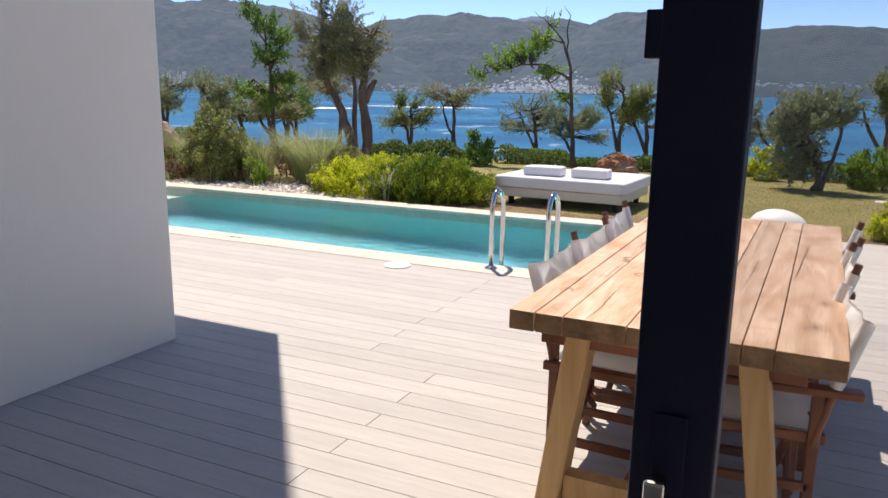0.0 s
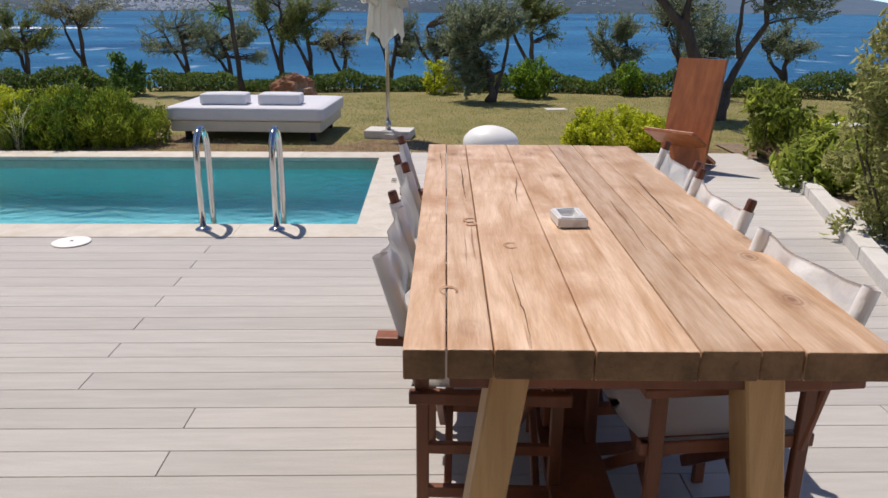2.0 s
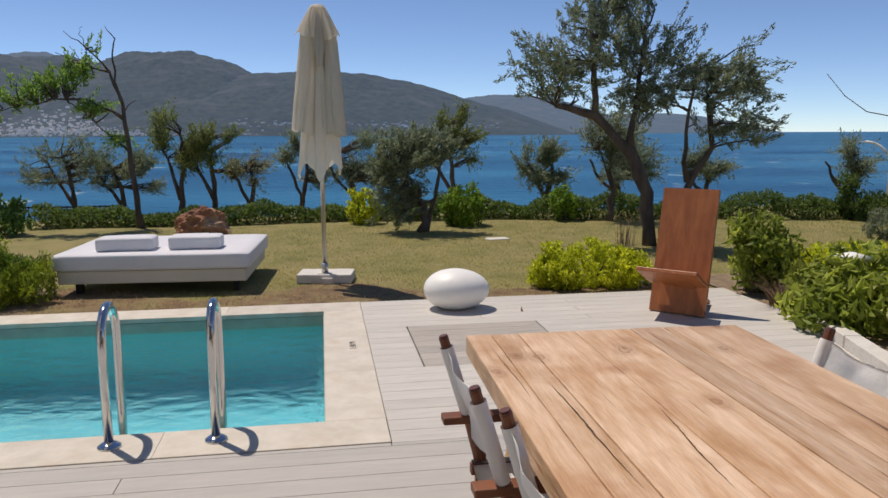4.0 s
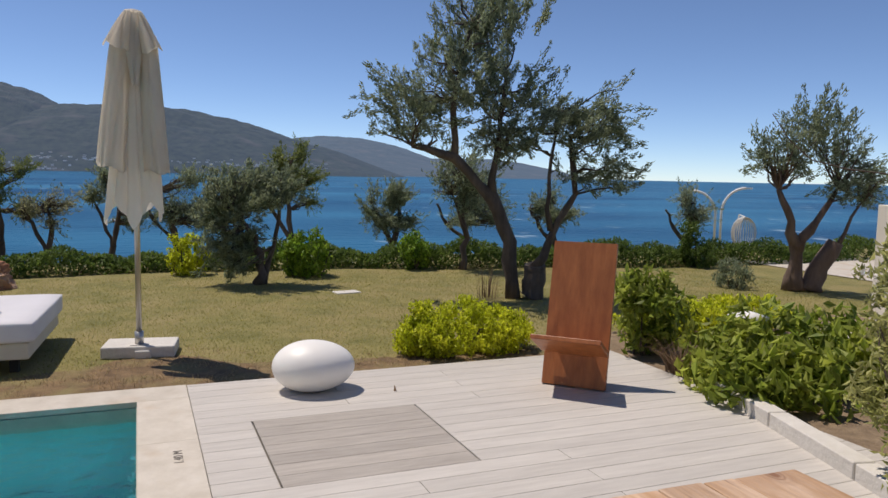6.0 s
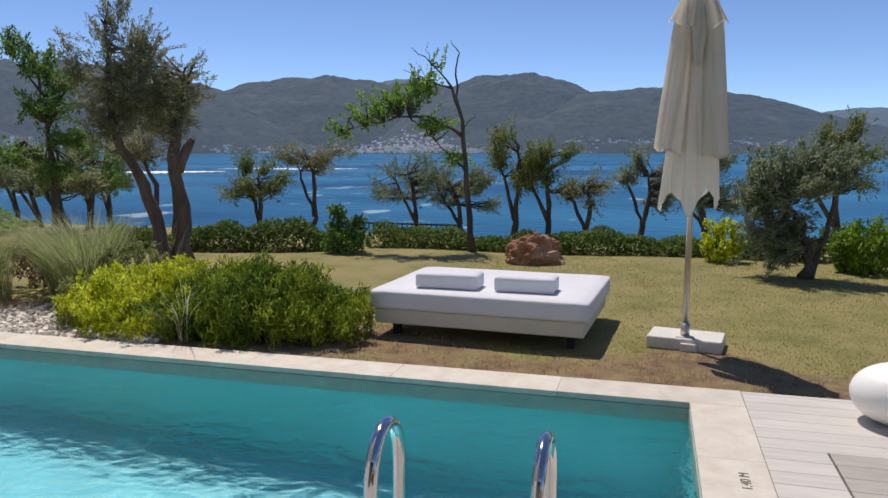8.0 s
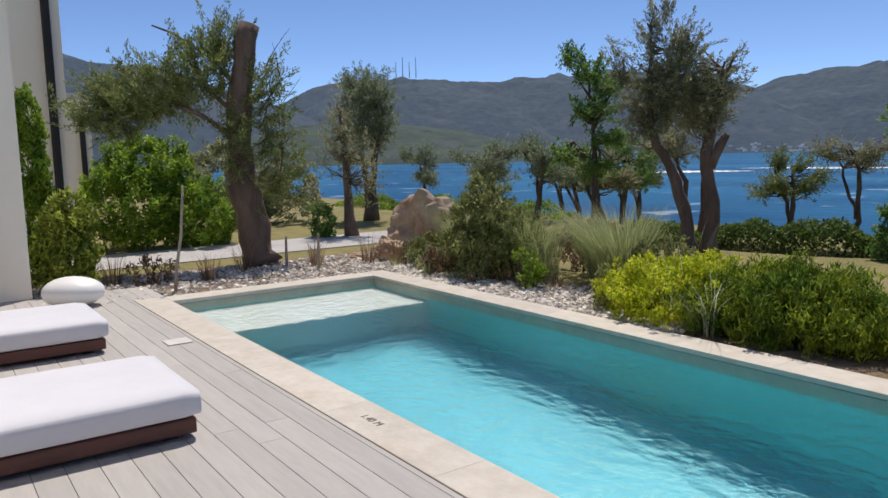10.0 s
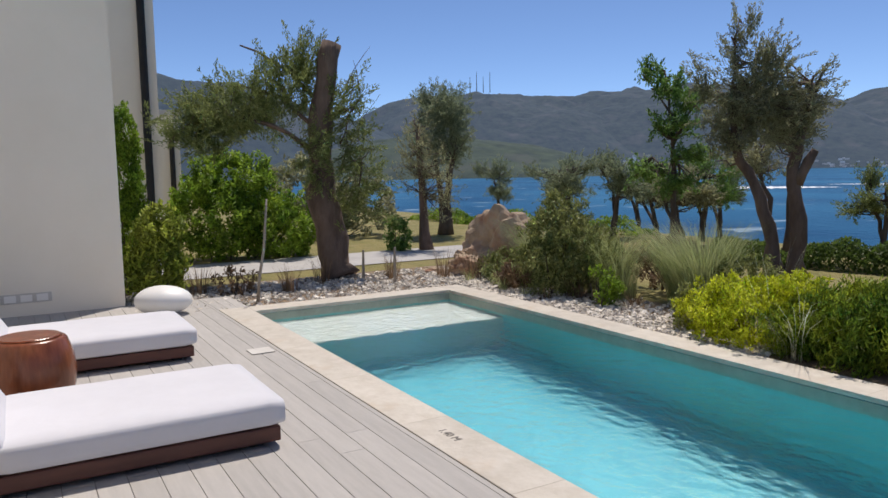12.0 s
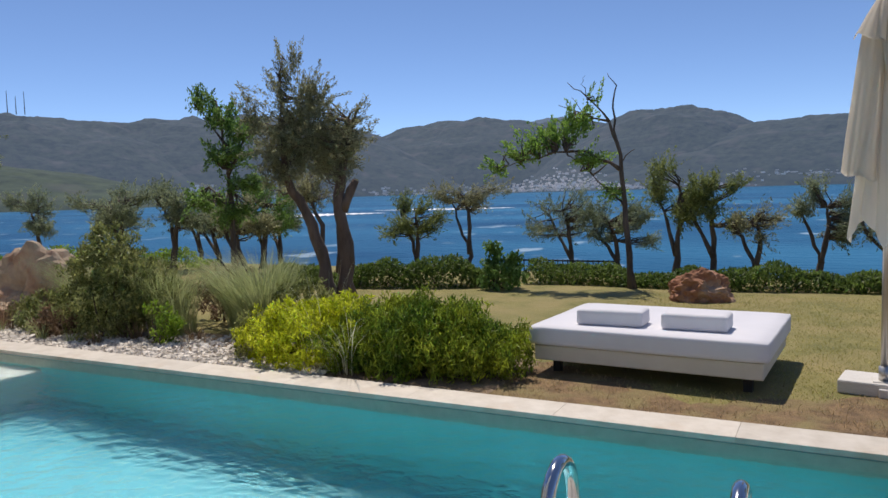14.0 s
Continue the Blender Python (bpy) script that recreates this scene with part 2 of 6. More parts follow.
M_DRY = leaf("dry_stem", (0.16, 0.10, 0.06), (0.30, 0.21, 0.13), 0.3)
M_JUNIPER = leaf("juniper_spray", (0.055, 0.155, 0.02), (0.52, 0.56, 0.06), 0.5)
M_MIXED = leaf("border_shrub_leaf", (0.14, 0.19, 0.05), (0.45, 0.44, 0.17), 0.45)
M_STAKE = material("weathered_stake", (0.28, 0.235, 0.19), (0.45, 0.40, 0.33), rough=0.95, scale=6, stretch=(3, 3, 0.4), bump=0.6)
M_FLOWER = material("white_petal", (0.78, 0.75, 0.70), (0.85, 0.82, 0.78), rough=0.6)
M_TEXT = material("dark_lettering", (0.14, 0.125, 0.11), (0.24, 0.22, 0.19), rough=0.8)
M_TOWN = material("hazed_white_houses", (0.45, 0.44, 0.44), (0.70, 0.68, 0.66), rough=0.9, island=0.3)
# Pale emission lifts the houses' shaded sides in place of distance haze.
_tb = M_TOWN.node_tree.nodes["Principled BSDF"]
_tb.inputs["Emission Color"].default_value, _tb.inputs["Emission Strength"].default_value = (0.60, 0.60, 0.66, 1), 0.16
M_FOAM = material("boat_wake", (0.75, 0.78, 0.80), (0.9, 0.9, 0.9), rough=0.8)


# Distance haze is put into the hill's colour as a bluish emission.
def hazed_hill_material(name, dark, light, haze_glow, strength):
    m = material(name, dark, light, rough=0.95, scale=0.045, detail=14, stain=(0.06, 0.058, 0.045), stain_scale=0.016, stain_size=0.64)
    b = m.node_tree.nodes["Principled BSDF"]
    b.inputs["Emission Color"].default_value = (*haze_glow, 1)
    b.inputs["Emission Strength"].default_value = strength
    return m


M_HILL = hazed_hill_material("wooded_hill", (0.002, 0.008, 0.003), (0.038, 0.050, 0.026), (0.13, 0.26, 0.56), 0.155)
M_HILL_FAR = hazed_hill_material("hazy_far_hill", (0.015, 0.025, 0.02), (0.04, 0.05, 0.04), (0.20, 0.34, 0.62), 0.26)
M_HILL_NEAR = hazed_hill_material("near_wooded_hill", (0.002, 0.012, 0.002), (0.05, 0.072, 0.024), (0.15, 0.28, 0.5), 0.075)


def water_material(name, sea):
    m = bpy.data.materials.new(name)
    m.use_nodes = True
    n, l = m.node_tree.nodes, m.node_tree.links
    b = n["Principled BSDF"]
    tc = n.new("ShaderNodeTexCoord")
    bp = n.new("ShaderNodeBump")
    if sea:
        b.inputs["Base Color"].default_value = (0.006, 0.052, 0.135, 1)
        b.inputs["Roughness"].default_value = 0.36
        b.inputs["Specular IOR Level"].default_value = 0.08
        b.inputs["IOR"].default_value = 1.33
        mp = n.new("ShaderNodeMapping")
        mp.inputs["Scale"].default_value = (0.5, 1.0, 1)
        l.new(tc.outputs["Object"], mp.inputs["Vector"])
        a = n.new("ShaderNodeTexNoise")
        a.inputs["Scale"].default_value, a.inputs["Detail"].default_value = 0.7, 8
        l.new(mp.outputs[0], a.inputs["Vector"])
        bp.inputs["Strength"].default_value, bp.inputs["Distance"].default_value = 0.9, 0.5
        l.new(a.outputs["Fac"], bp.inputs["Height"])
        c = n.new("ShaderNodeTexNoise")
        c.inputs["Scale"].default_value, c.inputs["Detail"].default_value = 0.02, 9
        l.new(mp.outputs[0], c.inputs["Vector"])
        rp = n.new("ShaderNodeValToRGB")
        rp.color_ramp.elements[0].position, rp.color_ramp.elements[1].position = 0.35, 0.68
        rp.color_ramp.elements[0].color, rp.color_ramp.elements[1].color = (0.006, 0.068, 0.160, 1), (0.034, 0.18, 0.32, 1)
        l.new(c.outputs["Fac"], rp.inputs["Fac"])
        # small whitecaps
        w = n.new("ShaderNodeTexNoise")
        w.inputs["Scale"].default_value, w.inputs["Detail"].default_value = 0.24, 5
        wm = n.new("ShaderNodeMapping")
        wm.inputs["Scale"].default_value = (0.8, 0.45, 1)
        l.new(tc.outputs["Object"], wm.inputs["Vector"])
        l.new(wm.outputs[0], w.inputs["Vector"])
        wr = n.new("ShaderNodeMapRange")
        wr.inputs["From Min"].default_value, wr.inputs["From Max"].default_value = 0.64, 0.72
        wr.inputs["To Max"].default_value = 0.6
        l.new(w.outputs["Fac"], wr.inputs["Value"])
        wx = n.new("ShaderNodeMix")
        wx.data_type = 'RGBA'
        l.new(wr.outputs["Result"], wx.inputs["Factor"])
        l.new(rp.outputs["Color"], wx.inputs["A"])
        wx.inputs["B"].default_value = (0.45, 0.58, 0.66, 1)
        l.new(wx.outputs["Result"], b.inputs["Base Color"])
    else:
        b.inputs["Base Color"].default_value = (0.66, 0.945, 0.965, 1)
        b.inputs["Roughness"].default_value = 0.0
        b.inputs["IOR"].default_value = 1.33
        b.inputs["Transmission Weight"].default_value = 1.0
        a = n.new("ShaderNodeTexNoise")
        a.inputs["Scale"].default_value, a.inputs["Detail"].default_value = 8.5, 6
        l.new(tc.outputs["Object"], a.inputs["Vector"])
        bp.inputs["Strength"].default_value, bp.inputs["Distance"].default_value = 0.52, 0.06
        l.new(a.outputs["Fac"], bp.inputs["Height"])
    l.new(bp.outputs["Normal"], b.inputs["Normal"])
    return m


M_SEA = water_material("sea_water", True)
M_POOL = water_material("pool_water", False)
M_GLASS = bpy.data.materials.new("door_glass")
M_GLASS.use_nodes = True
_g = M_GLASS.node_tree.nodes["Principled BSDF"]
_g.inputs["Transmission Weight"].default_value, _g.inputs["Roughness"].default_value, _g.inputs["IOR"].default_value = 1.0, 0.0, 1.45


# ---- building helpers ----
def link_mesh(name, bm, mat, smooth=False):
    me = bpy.data.meshes.new(name)
    bm.to_mesh(me)
    bm.free()
    if smooth:
        me.shade_smooth()
    me.materials.append(mat)
    return new(name, me)


def part(name, bm, mat, parent, label="", smooth=False):
    ob = link_mesh(name, bm, mat, smooth)
    ob.parent = parent
    if label:
        ob["label"] = label
    return ob


def thing(name, m, label, category, group="", kind=""):
    ob = new(name)
    ob.empty_display_size = 0.1
    ob.matrix_world = m
    return tagged(ob, label, category, group, kind)


def box(bm, x0, x1, y0, y1, z0, z1, bevel=0.0, m=None, segments=2):
    tmp = bmesh.new()
    bmesh.ops.create_cube(tmp, size=1)
    bmesh.ops.scale(tmp, vec=(x1 - x0, y1 - y0, z1 - z0), verts=tmp.verts)
    bmesh.ops.translate(tmp, vec=((x0 + x1) / 2, (y0 + y1) / 2, (z0 + z1) / 2), verts=tmp.verts)
    if bevel:
        bmesh.ops.bevel(tmp, geom=tmp.edges[:], offset=bevel, segments=segments, affect='EDGES', profile=0.5)
    return absorb(bm, tmp, m)


def absorb(bm, tmp, m=None):
    if m is not None:
        bmesh.ops.transform(tmp, matrix=m, verts=tmp.verts)
    me = bpy.data.meshes.new("tmp")
    tmp.to_mesh(me)
    tmp.free()
    bm.from_mesh(me)
    bpy.data.meshes.remove(me)
    return bm


def boxed(*a, **k):
    return box(bmesh.new(), *a, **k)


def beam(bm, a, b, w, d, bevel=0.003):
    """A squared bar from a to b, w wide and d deep."""
    a, b = Vector(a), Vector(b)
    m = Matrix.Translation(a) @ (b - a).to_track_quat('Z', 'Y').to_matrix().to_4x4()
    return box(bm, -w / 2, w / 2, -d / 2, d / 2, 0, (b - a).length, bevel, m, 1)


def tube(bm, pts, radii, sides=10, caps=True):
    pts = [Vector(p) for p in pts]
    if not isinstance(radii, (list, tuple)):
        radii = [radii] * len(pts)
    rings = []
    side = None
    for i, p in enumerate(pts):
        d = (pts[min(i + 1, len(pts) - 1)] - pts[max(i - 1, 0)]).normalized()
        if side is None:
            side = d.orthogonal().normalized()
        side = (side - d * side.dot(d)).normalized()
        up = d.cross(side)
        rings.append([bm.verts.new(p + (side * math.cos(t) + up * math.sin(t)) * radii[i])
                      for t in (2 * math.pi * k / sides for k in range(sides))])
    for r0, r1 in zip(rings, rings[1:]):
        for k in range(sides):
            bm.faces.new((r0[k], r0[(k + 1) % sides], r1[(k + 1) % sides], r1[k]))
    if caps:
        bm.faces.new(rings[0][::-1])
        bm.faces.new(rings[-1])
    return bm


def lathe(bm, profile, sides=32):
    """profile: (radius, z) from the bottom up."""
    rings = [[bm.verts.new((r * math.cos(t), r * math.sin(t), z)) for t in (2 * math.pi * k / sides for k in range(sides))] for r, z in profile]
    for r0, r1 in zip(rings, rings[1:]):
        for k in range(sides):
            bm.faces.new((r0[k], r0[(k + 1) % sides], r1[(k + 1) % sides], r1[k]))
    bm.faces.new(rings[0][::-1])
    bm.faces.new(rings[-1])
    return bm


def mesh_from(name, verts, faces, mat):
    me = bpy.data.meshes.new(name)
    me.from_pydata(verts, [], faces)
    me.update()
    me.materials.append(mat)
    return me


def leaf_mesh(name, centres, length, width, mat, rng, droop=0.0, up=0.0, bend=0.15, lead=None):
    """One folded leaf at each centre, turned at random."""
    n = len(centres)
    c = np.asarray(centres)
    d = rng.normal(size=(n, 3))
    d[:, 2] += up - droop
    if lead is not None:
        d = d * 0.42 + lead
    d /= np.linalg.norm(d, axis=1)[:, None]
    s = np.cross(d, rng.normal(size=(n, 3)) * 0.55 + np.array((0, 0, 1.0)))
    s /= np.linalg.norm(s, axis=1)[:, None] + 1e-9
    k = np.cross(d, s)
    ln = length * rng.uniform(0.6, 1.3, (n, 1))
    w = width * rng.uniform(0.7, 1.2, (n, 1))
    v = np.stack([c - d * ln / 2, c + s * w / 2 + k * ln * bend, c + d * ln / 2, c - s * w / 2 + k * ln * bend], axis=1).reshape(-1, 3)
    f = np.arange(4 * n).reshape(n, 4)
    f = np.concatenate([f[:, [0, 1, 2]], f[:, [0, 2, 3]]])
    return mesh_from(name, v.tolist(), f.tolist(), mat)


def cloud(rng, blobs, n, shell=0.55, lumps=0.0, square=2.0):
    """n points in ellipsoids (x, y, z, rx, ry, rz), more of them towards the outside."""
    vol = np.array([b[3] * b[4] * b[5] for b in blobs]) ** 0.7
    which = rng.choice(len(blobs), n, p=vol / vol.sum())
    d = rng.normal(size=(n, 3))
    d /= (np.abs(d) ** square).sum(axis=1)[:, None] ** (1 / square)
    r = rng.uniform(shell, 1.0, (n, 1)) ** 0.7
    if lumps:
        r = r * (1 + lumps * (np.sin(d[:, :1] * 7 + which[:, None]) + np.sin(d[:, 1:2] * 8 + 2) + np.sin(d[:, 2:] * 9 + 1)) / 2)
    b = np.array(blobs)[which]
    return b[:, :3] + d * r * b[:, 3:]


def wobble(a, b, n, amount, rng):
    a, b = Vector(a), Vector(b)
    return [a.lerp(b, i / n) + (Vector(rng.normal(size=3)) * amount * math.sin(math.pi * i / n) if 0 < i < n else Vector()) for i in range(n + 1)]


def tree(place, stems, blobs, leaves, size, bark, foliage, label, seed, sprigs=90, spread=0.16, category="tree", group="", reach=1.0, twigs=True, width=0.28, gnarl=0.12, feather=1.9, grow=1.0):
    """stems: (points, radius at the foot, radius at the tip); blobs: where the crown is, relative to the foot."""
    rng = np.random.default_rng(seed)
    t = thing("tree", pose(*place) @ Matrix.Scale(grow, 4), label, category, group)
    bm = bmesh.new()
    tips = []
    for pts, r0, r1 in stems:
        fine = []
        for a, b in zip(pts, pts[1:]):
            fine += wobble(a, b, 3, 0.02, rng)[:-1]
        fine.append(Vector(pts[-1]))
        k = len(fine) - 1
        tube(bm, fine, [(r0 + (r1 - r0) * i / k) * (1 + gnarl * rng.normal()) * (1.35 if i == 0 else 1) for i in range(k + 1)], 9)
        tips += fine[len(fine) // 2:]
    leaves, size, sprigs, spread = int(leaves * 1.25), size * 0.85, int(sprigs * 1.9), spread * 1.1
    cl = cloud(rng, blobs, sprigs, shell=0.25, lumps=0.3)
    if twigs:
        for c in cl[:min(len(cl), 110)]:
            c = Vector(c)
            best = min(tips, key=lambda p: (p - c).length + 0.6 * max(0, p.z - c.z))
            if (best - c).length > 0.85:
                continue
            rr = 0.016 * reach
            tube(bm, wobble(best, c, 3, 0.04, rng), [rr, rr * 0.8, rr * 0.55, rr * 0.3], 5, caps=False)
    part("trunk", bm, bark, t, smooth=True)
    which = rng.integers(0, len(cl), leaves)
    if feather:
        # long sprays that grow outwards and upwards, swept by the wind
        middle = np.array([[q[0], q[1], q[2]] for q in blobs]).mean(axis=0)
        out = cl - middle
        out /= np.linalg.norm(out, axis=1)[:, None] + 1e-6
        way = out * 0.7 + np.array((0.22, -0.1, 0.5)) + rng.normal(size=cl.shape) * 0.45
        way /= np.linalg.norm(way, axis=1)[:, None]
        along = rng.uniform(-0.6, 1.0, (leaves, 1)) * spread * feather * rng.uniform(0.6, 1.5, len(cl))[which][:, None]
        pts = cl[which] + way[which] * along + rng.normal(size=(leaves, 3)) * spread * 0.20 * (1.15 - 0.5 * np.abs(along) / (spread * feather))
        lead = way[which]
    else:
        pts = cl[which] + np.clip(rng.normal(size=(leaves, 3)), -1.5, 1.5) * (spread * 0.8) * rng.uniform(0.5, 1.25, len(cl))[which][:, None]
        lead = None
    crown = new("crown", leaf_mesh("crown", pts, size, size * width, foliage, rng, lead=lead))
    crown.parent = t
    return t


def bush(name, place, blobs, leaves, size, width, foliage, label, seed, core=None, category="shrub", up=0.4, lumps=0.12, shell=0.6, stems=8, group="", square=2.0, grow=1.0):
    rng = np.random.default_rng(seed)
    t = thing(name, pose(*place) @ Matrix.Scale(grow, 4), label, category, group)
    shoots = max(30, leaves // 26)
    tip = cloud(rng, blobs, shoots, shell, lumps, square)
    own = rng.integers(0, shoots, leaves)
    pts = tip[own] + np.clip(rng.normal(size=(leaves, 3)), -1.6, 1.6) * np.array((0.8, 0.8, 1.0)) * (size * 0.62)
    pts = pts[pts[:, 2] > 0.01]
    ob = new("foliage", leaf_mesh("foliage", pts, size, width, foliage, rng, up=up))
    ob.parent = t
    bm = bmesh.new()
    for i in range(stems):
        c = cloud(rng, blobs, 1, 0.2)[0]
        foot = (c[0] * 0.5 + rng.normal() * 0.03, c[1] * 0.5 + rng.normal() * 0.03, 0.0)
        tube(bm, wobble(foot, (c[0], c[1], max(c[2], 0.1)), 3, 0.03, rng), [0.014, 0.011, 0.008, 0.004], 5, caps=False)
    tagged(part("stem", bm, core or M_BARK, t), kind="stuff")
    return t


def blades(name, place, n, height, lean, foliage, label, seed, width=0.008, radius=0.15, category="grass clump", wind=(0, 0), grow=1.0):
    rng = np.random.default_rng(seed)
    t = thing(name, pose(*place) @ Matrix.Scale(grow, 4), label, category)
    v, f = [], []
    for i in range(n):
        a = rng.uniform(0, 2 * math.pi)
        r = radius * math.sqrt(rng.uniform())
        p = Vector((r * math.cos(a), r * math.sin(a), 0))
        h = height * rng.uniform(0.55, 1.1)
        out = Vector((math.cos(a) * lean * rng.uniform(0.3, 1.3) + wind[0], math.sin(a) * lean * rng.uniform(0.3, 1.3) + wind[1], 0)) * h
        side = Vector((-math.sin(a + rng.normal()), math.cos(a), 0)) * width
        b0 = len(v)
        for k in range(5):
            u = k / 4
            q = p + out * u * u + Vector((0, 0, h * (u - 0.25 * lean * u * u * u)))
            v += [q - side * (1 - u * 0.9), q + side * (1 - u * 0.9)]
        for k in range(4):
            f.append((b0 + 2 * k, b0 + 2 * k + 1, b0 + 2 * k + 3, b0 + 2 * k + 2))
    ob = new("tuft", mesh_from("tuft", [tuple(q) for q in v], f, foliage))
    ob.parent = t
    tagged(ob, kind="stuff")
    return t


# ---- the large structure ----
PX0, PX1, PY0, PY1 = -8.13, 0.0, 0.0, 2.40      # the pool's inner edges
CW = 0.31                                        # the coping's width
LAWN = -0.03
SEA = -6.5


def slope(x, y):
    """Height of the land."""
    if y < 9.6:
        return LAWN
    return max(LAWN - ((y - 9.6) * 0.10 if y < 16 else 0.64 + (y - 16) * 0.9), SEA - 3)


def sheet(name, xs, ys, height, mat, hole=None):
    v = [(x, y, height(x, y)) for y in ys for x in xs]
    w = len(xs)
    f = []
    for j in range(len(ys) - 1):
        for i in range(w - 1):
            cx, cy = (xs[i] + xs[i + 1]) / 2, (ys[j] + ys[j + 1]) / 2
            if hole and hole[0] < cx < hole[1] and hole[2] < cy < hole[3]:
                continue
            f.append((j * w + i, j * w + i + 1, (j + 1) * w + i + 1, (j + 1) * w + i))
    return new(name, mesh_from(name, v, f, mat))


H0, H1, H2, H3 = PX0 - 0.2, PX1 + 0.2, PY0 - 0.2, PY1 + 0.2
ground = sheet("ground", [-4500, -1500, -400, -120, -60, -40, -30, -24, -18, -14, H0, H1, 6, 12, 20, 30, 60, 200, 800, 4500],
               [-4500, -800, -100, -30, -10, H2, H3, 5, 8, 9.6, 11, 13, 16, 20, 26, 60, 4500], slope, M_LAWN, (H0, H1, H2, H3))
tagged(ground, "dry olive-green lawn reaching down to the shore", "lawn", kind="structure")
sea = sheet("water", [-4800, -1200, -300, 0, 300, 1200, 4800], [17, 60, 300, 1200, 4800], lambda x, y: SEA, M_SEA)
tagged(sea, "deep blue choppy sea beyond the garden", "sea", kind="structure")

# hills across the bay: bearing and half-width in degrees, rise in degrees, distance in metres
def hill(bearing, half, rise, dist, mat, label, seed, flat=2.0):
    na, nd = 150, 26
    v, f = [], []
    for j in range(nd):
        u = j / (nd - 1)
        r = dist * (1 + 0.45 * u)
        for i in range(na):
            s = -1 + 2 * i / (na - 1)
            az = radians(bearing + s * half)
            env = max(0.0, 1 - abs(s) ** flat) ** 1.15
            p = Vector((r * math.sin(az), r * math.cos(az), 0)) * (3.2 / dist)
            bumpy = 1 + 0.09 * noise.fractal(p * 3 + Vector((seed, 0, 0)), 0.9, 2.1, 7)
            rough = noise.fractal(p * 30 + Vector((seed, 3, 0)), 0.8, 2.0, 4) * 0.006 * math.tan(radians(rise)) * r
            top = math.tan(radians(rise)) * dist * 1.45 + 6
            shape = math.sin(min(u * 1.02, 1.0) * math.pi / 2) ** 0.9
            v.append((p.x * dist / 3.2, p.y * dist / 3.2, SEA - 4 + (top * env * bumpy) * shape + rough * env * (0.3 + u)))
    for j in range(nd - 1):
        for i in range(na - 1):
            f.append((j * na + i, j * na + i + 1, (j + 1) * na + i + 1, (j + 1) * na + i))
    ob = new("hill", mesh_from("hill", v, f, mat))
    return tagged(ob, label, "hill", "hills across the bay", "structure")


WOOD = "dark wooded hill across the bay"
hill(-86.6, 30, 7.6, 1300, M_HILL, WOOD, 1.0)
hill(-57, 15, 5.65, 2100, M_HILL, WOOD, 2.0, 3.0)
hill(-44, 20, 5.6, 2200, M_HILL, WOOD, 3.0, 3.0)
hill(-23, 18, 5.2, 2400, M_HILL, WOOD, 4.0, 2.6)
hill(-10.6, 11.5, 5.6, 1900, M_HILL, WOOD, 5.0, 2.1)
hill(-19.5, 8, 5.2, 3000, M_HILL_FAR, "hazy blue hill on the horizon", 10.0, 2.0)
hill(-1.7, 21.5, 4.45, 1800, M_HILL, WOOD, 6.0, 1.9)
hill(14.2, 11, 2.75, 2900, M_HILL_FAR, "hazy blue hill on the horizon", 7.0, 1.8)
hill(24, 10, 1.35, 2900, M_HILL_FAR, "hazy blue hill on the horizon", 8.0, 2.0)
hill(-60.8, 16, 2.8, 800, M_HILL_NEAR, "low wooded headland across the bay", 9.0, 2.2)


def basin():
    bm = bmesh.new()
    w, z1, z0 = 0.14, -0.035, -1.4
    box(bm, PX0 - w, PX1 + w, PY0 - w, PY0, z0 - 0.1, z1)
    box(bm, PX0 - w, PX1 + w, PY1, PY1 + w, z0 - 0.1, z1)
    box(bm, PX0 - w, PX0, PY0, PY1, z0 - 0.1, z1)
    box(bm, PX1, PX1 + w, PY0, PY1, z0 - 0.1, z1)
    pool = link_mesh("pool", bm, M_POOLWALL)
    tagged(pool, "turquoise tiled swimming pool sunk in the deck", "pool")
    part("floor_slab", boxed(PX0, PX1, PY0, PY1, z0 - 0.1, z0), M_POOLFLOOR, pool)
    part("shallow_shelf", boxed(PX0, -6.95, PY0, PY1, z0, -0.28, 0.01), M_SHELF, pool, "pale tiled shallow shelf")
    band = bmesh.new()
    t = 0.004
    box(band, PX0, PX1, PY1 - t, PY1, -0.17, z1)
    box(band, PX0, PX0 + t, PY0, PY1 - t, -0.17, z1)
    box(band, PX1 - t, PX1, PY0, PY1 - t, -0.17, z1)
    box(band, PX0 + t, PX1 - t, PY0, PY0 + t, -0.17, z1)
    part("waterline_band", band, M_BAND, pool, "grey-green tiles along the waterline")
    wm = sheet("water_surface", [PX0 + 0.005, PX1 - 0.005], [PY0 + 0.005, PY1 - 0.005], lambda x, y: -0.10, M_POOL)
    wm.visible_shadow = False
    tagged(wm, "clear rippled pool water", "water")
    return pool


basin()

# the house
HY = -4.88      # the glazed front
wall_fin = link_mesh("wall_fin", boxed(-2.38, -1.98, -9.0, -2.695, 0, 2.5, 0.006), M_WALL)
tagged(wall_fin, "smooth white rendered side wall of the terrace", "wall", kind="structure")
# Never in view; placed and sized for the shadow it casts on the deck.
upper = link_mesh("wall_upper", boxed(-3.3, -2.215, -9.0, -1.49, 2.5, 9.0), M_WALL)
tagged(upper, "white rendered upper storey out of view, placed by its shadow", "wall", kind="structure")
wall_east = link_mesh("wall_east", boxed(2.75, 3.05, -9.0, HY + 0.1, 0, 2.9), M_WALL)
tagged(wall_east, "white rendered house wall", "wall", kind="structure")
wall_south = link_mesh("wall_south", boxed(-1.98, 2.75, -9.3, -9.0, 0, 2.9), M_WALL)
tagged(wall_south, "white plastered back wall of the room", "wall", kind="structure")
